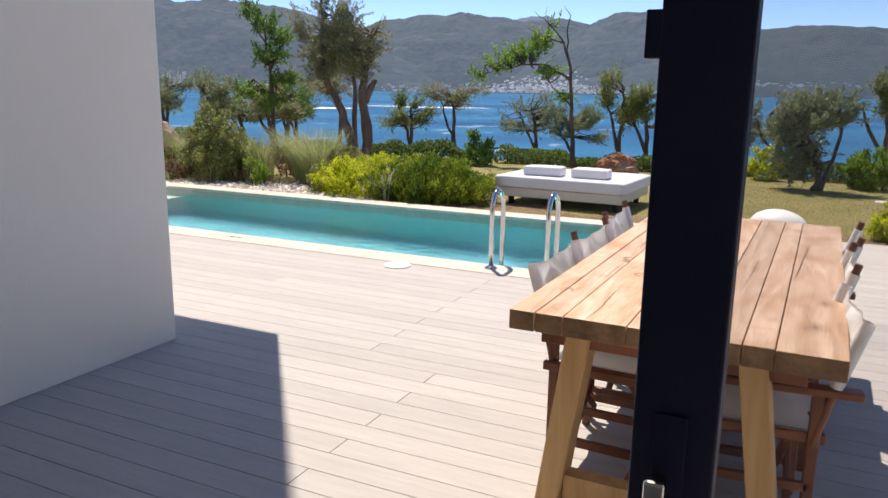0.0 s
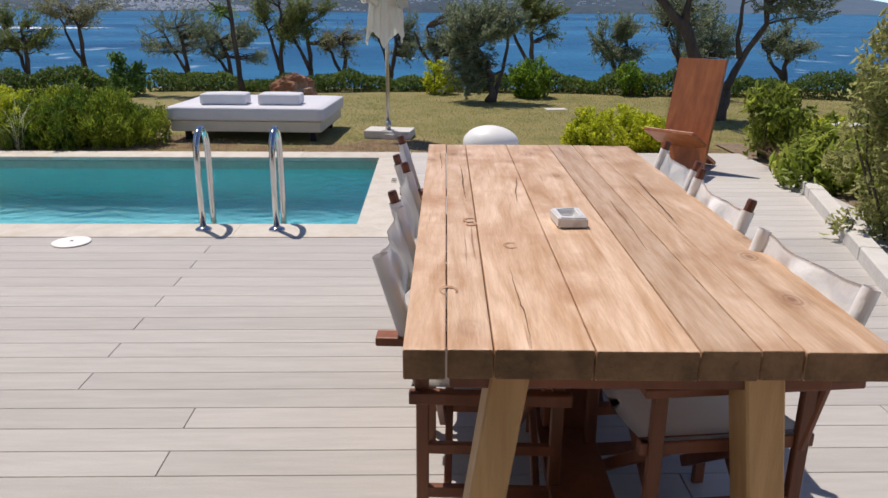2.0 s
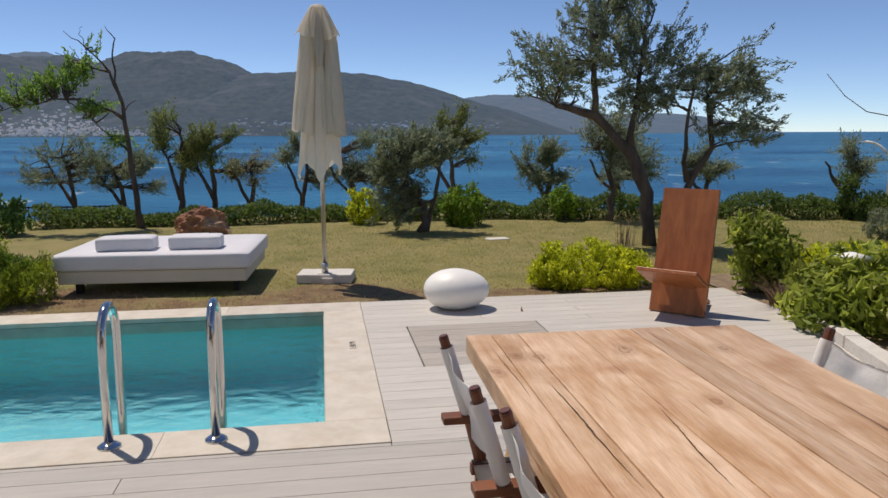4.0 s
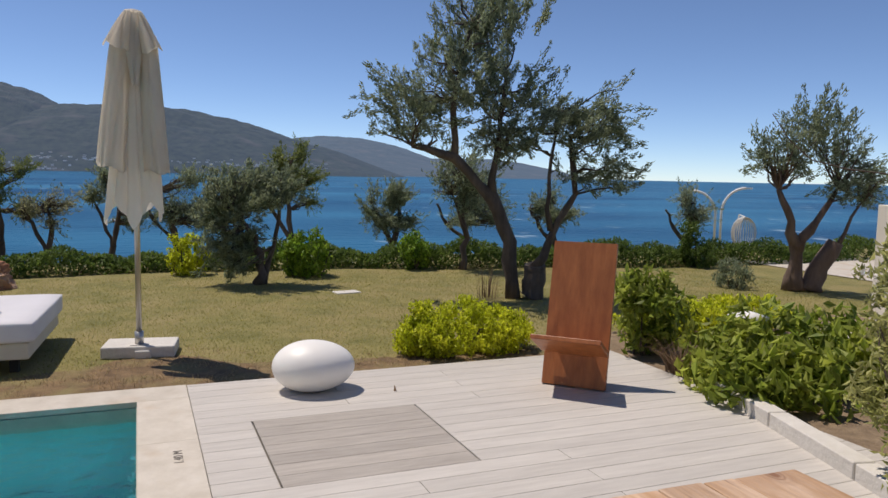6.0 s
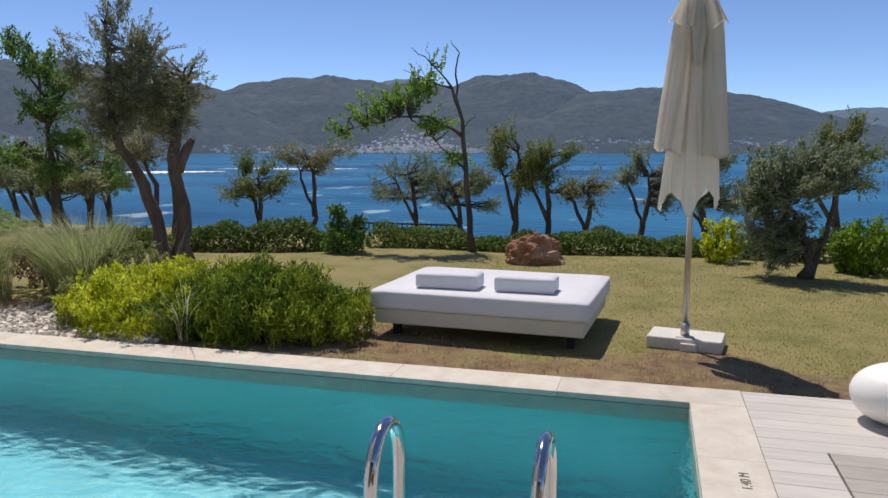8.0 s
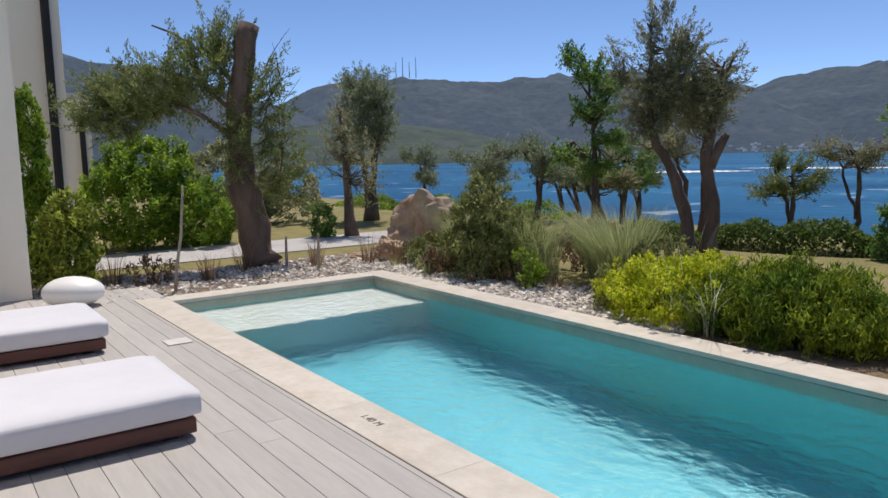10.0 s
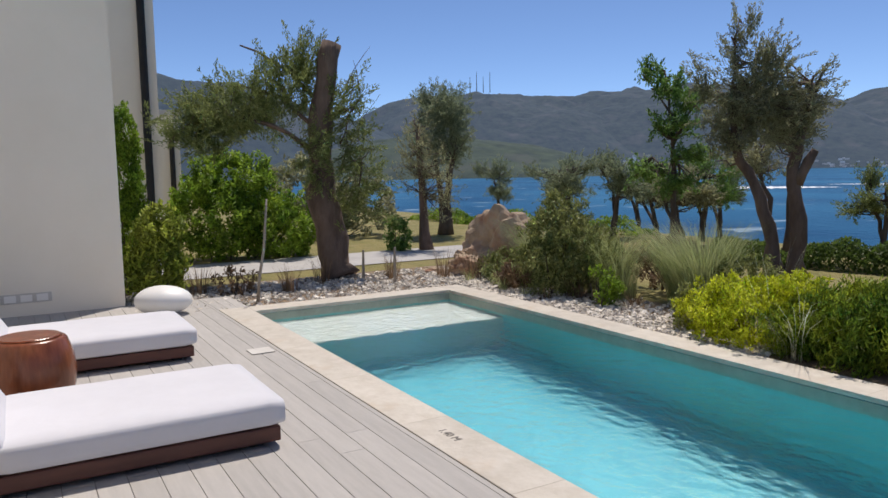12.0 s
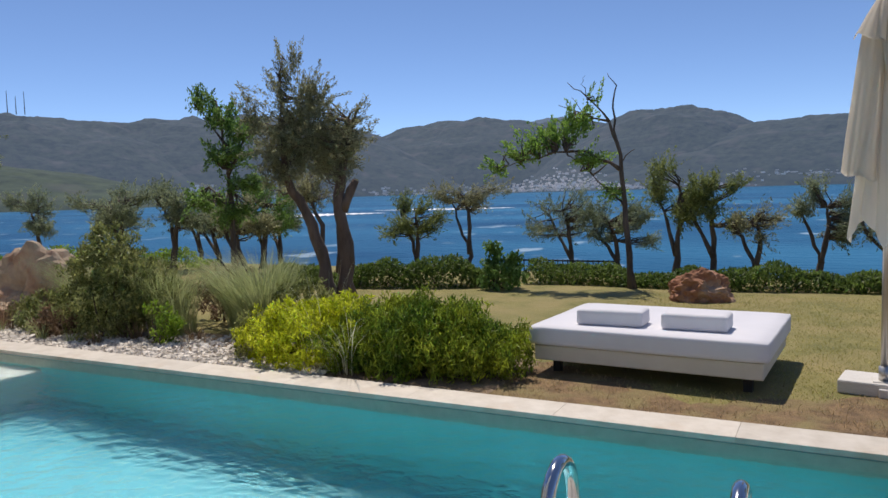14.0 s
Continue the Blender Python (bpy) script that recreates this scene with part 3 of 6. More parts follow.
ceiling = link_mesh("ceiling", boxed(-2.22, 3.05, -9.0, HY + 0.1, 2.9, 3.15), M_WALL)
tagged(ceiling, "white flat ceiling of the room", "ceiling", kind="structure")
wall_patio = link_mesh("wall_patio", boxed(-9.80, -9.30, -7.0, -1.135, 0, 6.5), M_WALL)
tagged(wall_patio, "tall white rendered end wall beside the loungers", "wall", kind="structure")
wall_back = link_mesh("wall_back", boxed(-9.30, -3.3, -4.2, -3.9, 0, 2.45), M_WALL)
tagged(wall_back, "white rendered house front behind the loungers", "wall", kind="structure")


def glass_door():
    d = thing("door_1", pose(1.09, HY, 0), "black aluminium sliding glass door, slid open", "door", kind="structure")
    fr = bmesh.new()
    box(fr, 0.013, 0.115, -0.03, 0.03, 0.02, 2.45, 0.004)
    stile = part("stile", fr, M_DARKFRAME, d)
    part("stile", boxed(1.5, 1.6, -0.03, 0.03, 0.02, 2.45, 0.004), M_DARKFRAME, d)
    part("rail", boxed(0.115, 1.5, -0.03, 0.03, 2.36, 2.45, 0.004), M_DARKFRAME, d)
    part("rail", boxed(0.115, 1.5, -0.03, 0.03, 0.02, 0.10, 0.004), M_DARKFRAME, d)
    part("pane", boxed(0.115, 1.5, -0.006, 0.006, 0.10, 2.36), M_GLASS, d).visible_shadow = False
    part("catch", boxed(-0.004, 0.016, -0.028, 0.0, 1.511, 1.565, 0.001), M_DARKFRAME, stile)
    part("escutcheon", boxed(0.040, 0.080, -0.034, -0.03, 0.90, 1.084, 0.002), M_DARKFRAME, stile)
    h = boxed(0.039, 0.064, -0.078, -0.052, 0.88, 1.014, 0.005)
    box(h, 0.043, 0.060, -0.055, -0.034, 0.985, 1.008, 0.003)
    part("door_handle", h, M_STEEL, stile, "polished steel door handle")
    track = link_mesh("trim", boxed(-1.98, 2.75, HY - 0.08, HY + 0.08, 2.45, 2.9), M_DARKFRAME)
    tagged(track, "black lintel above the sliding door", "trim", kind="structure")


glass_door()

# right-hand path and kerb
kerb = thing("kerb", pose(0, 0, 0), "low white concrete kerb along the planting bed", "kerb", kind="structure")
for _i in range(5):
    _y0, _y1 = 1.45 - 0.75 * _i, 1.45 - 0.75 * (_i + 1) + 0.012
    _x0, _x1 = 3.70 - (1.45 - _y0) * 0.29, 3.70 - (1.45 - _y1) * 0.29
    _bm = bmesh.new()
    beam(_bm, (_x0 + 0.06, _y0, 0.03), (_x1 + 0.06, _y1, 0.03), 0.12, 0.12, 0.006)
    part("kerb_stone", _bm, M_CONCRETE, kerb)
bed_soil = sheet("planting_bed", [3.72, 4.6, 9.0], [-6.0, 0.0, 3.4], lambda x, y: -0.012, M_SOIL)
tagged(bed_soil, "bare brown soil under the planting", "soil", kind="structure")

# the drive and the pebble border
road = sheet("road", [-13.0, -11.25], [-30, -8, -1, 3, 7.6], lambda x, y: LAWN + 0.012, M_ROAD)
tagged(road, "pale concrete drive across the grass", "road", kind="structure")


def pebbles():
    rng = np.random.default_rng(5)
    v, f = [], []
    cube = [(-1, -1, -1), (1, -1, -1), (1, 1, -1), (-1, 1, -1), (-0.7, -0.7, 1), (0.7, -0.7, 1), (0.7, 0.7, 1), (-0.7, 0.7, 1)]
    quads = [(0, 1, 5, 4), (1, 2, 6, 5), (2, 3, 7, 6), (3, 0, 4, 7), (4, 5, 6, 7)]
    for i in range(9000):
        if rng.uniform() < 0.42:
            x, y = rng.uniform(-10.3, -8.46), rng.uniform(-1.1, 3.6)
        else:
            x, y = rng.uniform(-9.4, -4.0), 2.735 + abs(rng.normal()) * 0.42
        s = 0.009 + 0.034 * rng.uniform() ** 2.2
        turn = Euler((rng.normal() * 0.35, rng.normal() * 0.35, rng.uniform(0, 6.28))).to_matrix()
        size = Vector((s, s * rng.uniform(0.55, 0.95), s * rng.uniform(0.4, 0.7)))
        b0 = len(v)
        for p in cube:
            q = turn @ Vector([p[k] * size[k] * rng.uniform(0.62, 1.08) for k in range(3)])
            v.append((x + q.x, y + q.y, LAWN + 0.012 + q.z))
        f += [tuple(b0 + k for k in q) for q in quads]
    ob = new("pebbles", mesh_from("pebbles", v, f, M_GRAVEL))
    tagged(ob, "loose pale pebbles along the pool edge", "pebbles", kind="stuff")
    soil = sheet("border_soil", [-10.5, -8.44], [-1.12, 3.8], lambda x, y: LAWN + 0.005, M_SOIL)
    tagged(soil, "dry soil between the pebbles", "soil", kind="structure")
    soil2 = sheet("border_soil", [-8.44, -2.5], [2.72, 3.9], lambda x, y: LAWN + 0.006, M_SOIL)
    tagged(soil2, "dry soil of the planted border", "soil", kind="structure")


pebbles()


def dry_patch():
    """Bare trodden earth between the coping, the shrub, the bed and the parasol."""
    xs = np.arange(-2.75, 3.71, 0.07)
    v, f = [], []
    for x in xs:
        far = 3.12 + 0.75 * math.exp(-((x + 2.3) / 0.75) ** 2) + 0.62 * math.exp(-((x - 0.1) / 0.7) ** 2) + 0.22 * noise.noise(Vector((x * 2.2, 3, 0))) + 0.1 * noise.noise(Vector((x * 9, 5, 0)))
        v += [(x, 2.715, LAWN + 0.004), (x, max(far, 2.76), LAWN + 0.004)]
    f = [(2 * i, 2 * i + 2, 2 * i + 3, 2 * i + 1) for i in range(len(xs) - 1)]
    dry = new("dry_strip", mesh_from("dry_strip", v, f, M_DRYGRASS))
    tagged(dry, "parched brown strip of grass beside the coping", "dry grass", kind="structure")


dry_patch()


# ---- terrace things ----
def dining_table():
    t = thing("dining_table", pose(0.966, -2.407, 0, 0, 0, -1.3) @ Matrix.Diagonal((0.96, 0.984, 0.984, 1)) @ pose(-0.988, 2.4055, 0), "long dining table of thick weathered oak planks on splayed legs", "table")
    x0, x1, y0, y1, top, th = 0.468, 1.508, -3.608, -1.203, 0.78, 0.068
    rng = np.random.default_rng(3)
    planks = []
    widths = [0.093, 0.099, 0.212, 0.218, 0.129, 0.092, 0.197]
    s = (x1 - x0) / sum(widths)
    x = x0
    for w in widths:
        w *= s
        bm = boxed(x + 0.0015, x + w - 0.0015, y0 + rng.uniform(-0.004, 0.004), y1 + rng.uniform(-0.006, 0.006), top - th, top + rng.uniform(-0.0015, 0.0015), 0.004)
        p = part("plank", bm, M_TABLE, t)
        planks.append((x + w, p))
        p.data.materials.append(M_TABLE_END)
        for face in p.data.polygons:
            if abs(face.normal.y) > 0.9:
                face.material_index = 1
        x += w
    for yy, out in ((y0 + 0.10, -1), (y1 - 0.10, 1)):
        for xx, side in ((x0 + 0.235, -1), (x1 - 0.255, 1)):
            bm = bmesh.new()
            beam(bm, (xx + side * 0.10, yy, 0.0), (xx, yy, top - th), 0.115, 0.085, 0.005)
            part("leg", bm, M_LEG, t, "golden oak splayed leg")
        bm = bmesh.new()
        box(bm, x0 + 0.2, x1 - 0.2, yy - 0.035, yy + 0.035, 0.10, 0.19, 0.004)
        part("cross_beam", bm, M_LEG, t)
        part("bearer", boxed(x0 + 0.1, x1 - 0.1, yy - 0.045, yy + 0.045, top - th - 0.05, top - th - 0.001, 0.004), M_TEAK, t)
    for kx, ky, kr, k0, k1 in ((0.641, -2.64, 0.020, 0.3, 5.4), (0.640, -2.68, 0.016, 3.4, 8.2), (0.755, -2.91, 0.020, 0.8, 5.6), (0.566, -3.28, 0.021, -0.6, 4.6)):
        v, f = [], []
        for i in range(15):
            a = k0 + (k1 - k0) * i / 14
            w = 0.0040 * (0.3 + math.sin(math.pi * i / 14)) * rng.uniform(0.7, 1.3)
            for r in (kr - w, kr + w):
                v.append((kx + r * math.cos(a), ky + 1.25 * r * math.sin(a), top + 0.0022))
        f = [(2 * i, 2 * i + 1, 2 * i + 3, 2 * i + 2) for i in range(14)]
        o = new("knot", mesh_from("knot", v, f, M_KNOT))
        o.parent = next(q for edge, q in planks if kx < edge)
    for ax, ay, bx, by, w in ((0.622, -1.72, 0.634, -2.40, 0.0030), (1.360, -1.92, 1.318, -2.76, 0.0022), (0.856, -1.96, 0.815, -2.42, 0.0024), (0.735, -3.1, 0.742, -3.6, 0.0016), (1.17, -2.3, 1.15, -3.0, 0.0016), (0.53, -1.35, 0.54, -1.9, 0.0016)):
        v = []
        for i in range(25):
            u = i / 24
            x = ax + (bx - ax) * u + 0.0022 * math.sin(7 * u + 30 * ax) + rng.normal() * 0.0008
            for s in (-1, 1):
                v.append((x + s * w * math.sin(math.pi * u) * rng.uniform(0.4, 1.2), ay + (by - ay) * u, top + 0.0020))
        f = [(2 * i, 2 * i + 1, 2 * i + 3, 2 * i + 2) for i in range(24)]
        o = new("crack", mesh_from("crack", v, f, M_CRACK))
        o.parent = next(q for edge, q in planks if ax < edge)
    part("centre_board", boxed(0.86, 1.04, y0 + 0.14, y1 - 0.14, 0.13, 0.17, 0.004), M_TEAK, t, "dark stretcher board")
    part("centre_post", boxed(0.88, 1.02, -2.9, -2.82, 0.17, top - th - 0.001, 0.004), M_TEAK, t)
    part("centre_post", boxed(0.88, 1.02, -1.9, -1.82, 0.17, top - th - 0.001, 0.004), M_TEAK, t)
    return t


dining_table()


def director_chair(capped=True):
    """Faces +x; its back posts stand at x = 0. capped: the posts end above the cloth, else inside its sleeves."""
    c = thing("director_chair", pose(0, 0, 0), "folding dark teak director chair with white canvas seat and back", "chair", "chairs round the table")
    hw = 0.232
    top = 0.855 if capped else 0.815
    for s in (-1, 1):
        y = s * hw
        bm = bmesh.new()
        tube(bm, [(0.098, y, 0.42), (0.050, y, 0.62), (0.050 - 0.30 * (top - 0.62), y, top)], 0.015, 10)
        post = part("back_post", bm, M_TEAK, c)
        if capped:
            part("cap", tube(bmesh.new(), [(-0.0190, y, 0.851), (-0.0220, y, 0.861)], [0.0155, 0.0130], 10), M_MAHOG2, post, "dark end cap")
        part("armrest", boxed(-0.025, 0.50, y - 0.027, y + 0.027, 0.585, 0.61, 0.005), M_TEAK, c)
        for xx in (0.095, 0.455):
            bm = bmesh.new()
            beam(bm, (xx, y, 0.0), (xx, y, 0.586), 0.034, 0.022)
            part("leg", bm, M_TEAK, c)
        part("side_rail", boxed(0.095, 0.455, y - 0.011, y + 0.011, 0.12, 0.155, 0.003), M_TEAK, c)
        part("side_rail", boxed(0.095, 0.455, y - 0.011, y + 0.011, 0.26, 0.29, 0.003), M_TEAK, c)
        part("seat_rail", boxed(0.06, 0.49, y - 0.03, y + 0.0, 0.42, 0.455, 0.004), M_TEAK, c)
    for xx in (0.15, 0.40):
        for s in (-1, 1):
            bm = bmesh.new()
            beam(bm, (xx + s * 0.013, -s * (hw - 0.03), 0.10), (xx + s * 0.013, s * (hw - 0.03), 0.42), 0.022, 0.034)
            part("cross_brace", bm, M_TEAK, c)
    # sagging canvas seat
    rng = np.random.default_rng(8)
    bm = bmesh.new()
    g = [[bm.verts.new((0.065 + 0.42 * i / 8, -hw + 2 * hw * j / 10, 0.459 - 0.03 * math.sin(math.pi * j / 10))) for j in range(11)] for i in range(9)]
    for i in range(8):
        for j in range(10):
            bm.faces.new((g[i][j], g[i + 1][j], g[i + 1][j + 1], g[i][j + 1]))
    bmesh.ops.solidify(bm, geom=bm.faces[:], thickness=0.004)
    part("seat", bm, M_CHAIRCLOTH, c, "white canvas sling seat", True)
    # back cloth with a sleeve round each post
    bm = bmesh.new()
    rows, cols = 20, 34
    g = []
    for i in range(rows + 1):
        z = 0.613 + 0.211 * i / rows
        row = []
        for j in range(cols + 1):
            u = j / cols
            y = -hw + 2 * hw * u
            sag = -0.014 * math.sin(math.pi * u) + 0.010 * math.sin(9 * u + 5 * i / rows) * math.sin(math.pi * u)
            dip = -0.018 * math.sin(math.pi * u) * (i / rows)
            fold = 0.016 * noise.noise(Vector((y * 8, z * 8, 1.0))) + 0.016 * abs(math.sin(11 * (y + z))) * abs(math.sin(11 * (y - z)))
            row.append(bm.verts.new((0.040 - 0.30 * (z - 0.652) + sag + fold * math.sin(math.pi * u), y, z + dip)))
        g.append(row)
    for i in range(rows):
        for j in range(cols):
            bm.faces.new((g[i][j], g[i][j + 1], g[i + 1][j + 1], g[i + 1][j]))
    bmesh.ops.solidify(bm, geom=bm.faces[:], thickness=0.005)
    for s in (-1, 1):
        tube(bm, [(0.0520, s * hw, 0.613), (-0.0116, s * hw, 0.825)], 0.0205, 12, caps=False)
    part("backrest", bm, M_CHAIRCLOTH, c, "white canvas back cloth", True)
    return c


_chair = director_chair()
_chair.matrix_world = pose(0.385, -1.765, 0)
for _x, _y, _r in ((0.41, -2.385, -3), (1.525, -1.89, 177), (1.475, -2.49, 179)):
    copy_thing(_chair, pose(_x, _y, 0, 0, 0, _r))
_chair = director_chair(False)
_chair.matrix_world = pose(0.395, -2.925, 0, 0, 0, -3)
copy_thing(_chair, pose(1.455, -3.16, 0, 0, 0, 185))


def ashtray():
    bm = bmesh.new()
    s, d, t, e = 0.047, 0.030, 0.066, 0.044
    outer = [(-s, -t), (s, -t), (s, t), (-s, t)]
    inner = [(-d, -e), (d, -e), (d, e), (-d, e)]
    lo = [bm.verts.new((x, y, 0)) for x, y in outer]
    hi = [bm.verts.new((x, y, 0.036 - 0.006 * (i % 2))) for i, (x, y) in enumerate(outer)]
    ih = [bm.verts.new((x, y, 0.034)) for x, y in inner]
    il = [bm.verts.new((x * 0.8, y * 0.8, 0.012)) for x, y in inner]
    bm.faces.new(lo[::-1])
    bm.faces.new(il)
    for i in range(4):
        k = (i + 1) % 4
        bm.faces.new((lo[i], lo[k], hi[k], hi[i]))
        bm.faces.new((hi[i], hi[k], ih[k], ih[i]))
        bm.faces.new((ih[i], ih[k], il[k], il[i]))
    bmesh.ops.bevel(bm, geom=bm.edges[:], offset=0.004, segments=2, affect='EDGES')
    a = link_mesh("ashtray", bm, M_MARBLE)
    a.matrix_world = pose(0.938, -2.66, 0.7695, 0, 0, 3)
    tagged(a, "square white marble ashtray on the table", "ashtray")


ashtray()


def ladder():
    t = thing("pool_ladder", pose(0, 0, 0), "polished stainless steel pool ladder with two hoop handrails", "ladder")
    for x in (-1.006, -0.520):
        pts = [(x, -0.145, 0.0), (x, -0.145, 0.50)]
        for k in range(1, 12):
            a = math.pi * k / 12
            pts.append((x, -0.02 - 0.125 * math.cos(a), 0.50 + 0.155 * math.sin(a)))
        pts += [(x, 0.105, 0.50), (x, 0.095, -0.2), (x, 0.09, -1.15)]
        rail = part("handrail", tube(bmesh.new(), pts, 0.021, 16), M_STEEL, t, smooth=True)
        fl = bmesh.new()
        lathe(fl, [(0.055, 0.0), (0.053, 0.012), (0.038, 0.022), (0.022, 0.03)], 20)
        bmesh.ops.translate(fl, vec=(x, -0.145, 0.001), verts=fl.verts)
        part("flange", fl, M_STEEL, rail, smooth=True)
    for z in (-0.35, -0.62, -0.89):
        part("rung", boxed(-0.99, -0.536, 0.06, 0.13, z - 0.015, z + 0.015, 0.006), M_STEEL, t)


ladder()


def soft_box(w, d, h, bevel, seed, puff=0.0):
    """A cushion: a box with round edges and a slightly uneven skin."""
    bm = bmesh.new()
    box(bm, -w / 2, w / 2, -d / 2, d / 2, 0, h, 0, None)
    bmesh.ops.subdivide_edges(bm, edges=bm.edges[:], cuts=14, use_grid_fill=True)
    for v in bm.verts:
        x, y, z = v.co.x / (w / 2), v.co.y / (d / 2), v.co.z / (h / 2) - 1
        lim = Vector((max(abs(v.co.x) - (w / 2 - bevel), 0) * (1 if x > 0 else -1), max(abs(v.co.y) - (d / 2 - bevel), 0) * (1 if y > 0 else -1),
                      max(abs(v.co.z - h / 2) - (h / 2 - bevel), 0) * (1 if z > 0 else -1)))
        core = v.co - lim
        if lim.length > 0:
            v.co = core + lim.normalized() * min(bevel, max(abs(c) for c in lim))
        k = noise.noise(v.co * 3 + Vector((seed, 0, 0))) * 0.006 + noise.noise(v.co * 9 + Vector((0, seed, 0))) * 0.0025
        v.co += v.co.normalized() * k
        v.co.z += puff * (1 - min(1, x * x)) * (1 - min(1, y * y)) * (1 if z > 0 else 0)
    return bm


def day_bed():
    m = pose(-1.52, 4.11, LAWN, 0, 0, -3.5)
    t = thing("day_bed", m, "low cream upholstered day bed on short dark legs on the lawn", "bed")
    part("base", boxed(-0.85, 0.85, -0.645, 0.645, 0.115, 0.235, 0.012), M_BEDBASE, t)
    part("mattress", absorb(bmesh.new(), soft_box(1.78, 1.35, 0.16, 0.034, 2.0), pose(0, 0, 0.233)), M_FABRIC, t, "white cotton mattress", True)
    for x in (-0.71, 0.73):
        for y in (-0.5, 0.5):
            part("leg", boxed(x - 0.03, x + 0.03, y - 0.03, y + 0.03, 0.0, 0.115), M_BLACK, t)
    for i, (x, w) in enumerate(((-0.298, 0.52), (0.34, 0.48))):
        p = link_mesh("pillow", soft_box(w, 0.27, 0.125, 0.026, 5.0 + i, 0.008), M_FABRIC, True)
        p.matrix_world = m @ pose(x, -0.36 + 0.035 * i, 0.392, 0, 0, 4 - 2 * i)
        tagged(p, "white rectangular pillow on the day bed", "pillow", "pillows on the day bed")


day_bed()


def parasol():
    t = thing("parasol", pose(0.02, 3.785, LAWN), "closed ivory canvas parasol on a white concrete base", "parasol")
    b = bmesh.new()
    box(b, -0.275, 0.275, -0.09, 0.25, 0.0, 0.095, 0.012, pose(0, 0, 0, 0, 0, -9))
    box(b, -0.02, 0.10, -0.115, -0.085, 0.0, 0.065, 0.008, pose(0, 0, 0, 0, 0, -9))
    slab = part("base", b, M_CONCRETE, t, "white concrete base slab")
    part("base_plate", boxed(-0.07, 0.07, -0.05, 0.09, 0.095, 0.102, 0.003), M_CONCRETE, slab)
    part("socket", tube(bmesh.new(), [(0, 0, 0.10), (0, 0, 0.20)], 0.034, 14), M_ALU, slab, smooth=True)
    part("pole", tube(bmesh.new(), [(0, 0, 0.15), (0, 0, 2.66)], 0.022, 14), M_ALU, t, smooth=True)
    part("finial", lathe(bmesh.new(), [(0.06, 2.655), (0.075, 2.67), (0.06, 2.69), (0.02, 2.70)], 18), M_CANVAS, t, smooth=True)
    part("gathered_core", tube(bmesh.new(), [(0, 0, 1.25), (0, 0, 1.9), (0, 0, 2.63)], [0.045, 0.045, 0.04], 14), M_CANVAS, t, smooth=True)

    def drape(name, angle, half, z_top, r_top, z_low, r_low, point, seed, twist=0.0, flat=0.85, grow=0.6, lift=0.0):
        """One hanging fold of cloth round the pole; point: how far its hem runs down to a tip; twist: how far its ends swing."""
        bm = bmesh.new()
        g = []
        cols, rows = 56, 30
        for i in range(rows + 1):
            u = i / rows
            row = []
            for k in range(cols + 1):
                s = -1 + 2 * k / cols
                a = radians(angle + half * s + (twist * u * (s + 1) / 2 if twist < 0 else twist * u * (1 - s) / 2))
                tuck = 1 - 0.22 * abs(s) ** 4 * min(1, 2 * u + 0.2)
                body = (r_top + (r_low - r_top) * u ** grow) * tuck
                ripple = 1 + 0.075 * u * math.sin(3.4 * s + seed + 1.2 * u) + 0.035 * u * math.sin(8.5 * s + 2 * seed + 0.6 * u) + 0.02 * noise.noise(Vector((3 * s, 4 * u, seed)))
                for crease in (-0.45 + 0.2 * math.sin(seed), 0.3 + 0.25 * math.sin(2 * seed)):
                    ripple -= 0.16 * min(1, 0.25 + u) * math.exp(-((s - crease - 0.12 * u) / 0.09) ** 2)
                low = z_low + point * abs(s + 0.12 * math.sin(seed)) ** 1.1 + lift * s + 0.015 * math.sin(5 * s + seed)
                row.append(bm.verts.new((body * ripple * math.cos(a), body * ripple * math.sin(a) * flat, z_top + (low - z_top) * u)))
            g.append(row)
        for i in range(rows):
            for k in range(cols):
                bm.faces.new((g[i][k], g[i + 1][k], g[i + 1][k + 1], g[i][k + 1]))
        part(name, bm, M_CANVAS, t, smooth=True)

    drape("canopy_fold", 90, 75, 2.56, 0.10, 1.10, 0.22, 0.25, 0.3)
    drape("canopy_fold", 200, 36, 1.75, 0.15, 1.04, 0.225, 0.26, 1.1)
    drape("canopy_fold", 335, 34, 1.75, 0.14, 1.06, 0.215, 0.24, 2.2)
    drape("canopy_fold", 262, 54, 2.52, 0.07, 1.02, 0.205, 0.32, 3.1, grow=1.3)
    drape("canopy_fold", 180, 60, 2.58, 0.09, 1.50, 0.20, 0.02, 4.4)
    drape("canopy_fold", 0, 60, 2.58, 0.09, 1.50, 0.20, 0.02, 5.2)
    drape("vent_flap", 90, 80, 2.675, 0.07, 2.37, 0.19, 0.03, 6.0)

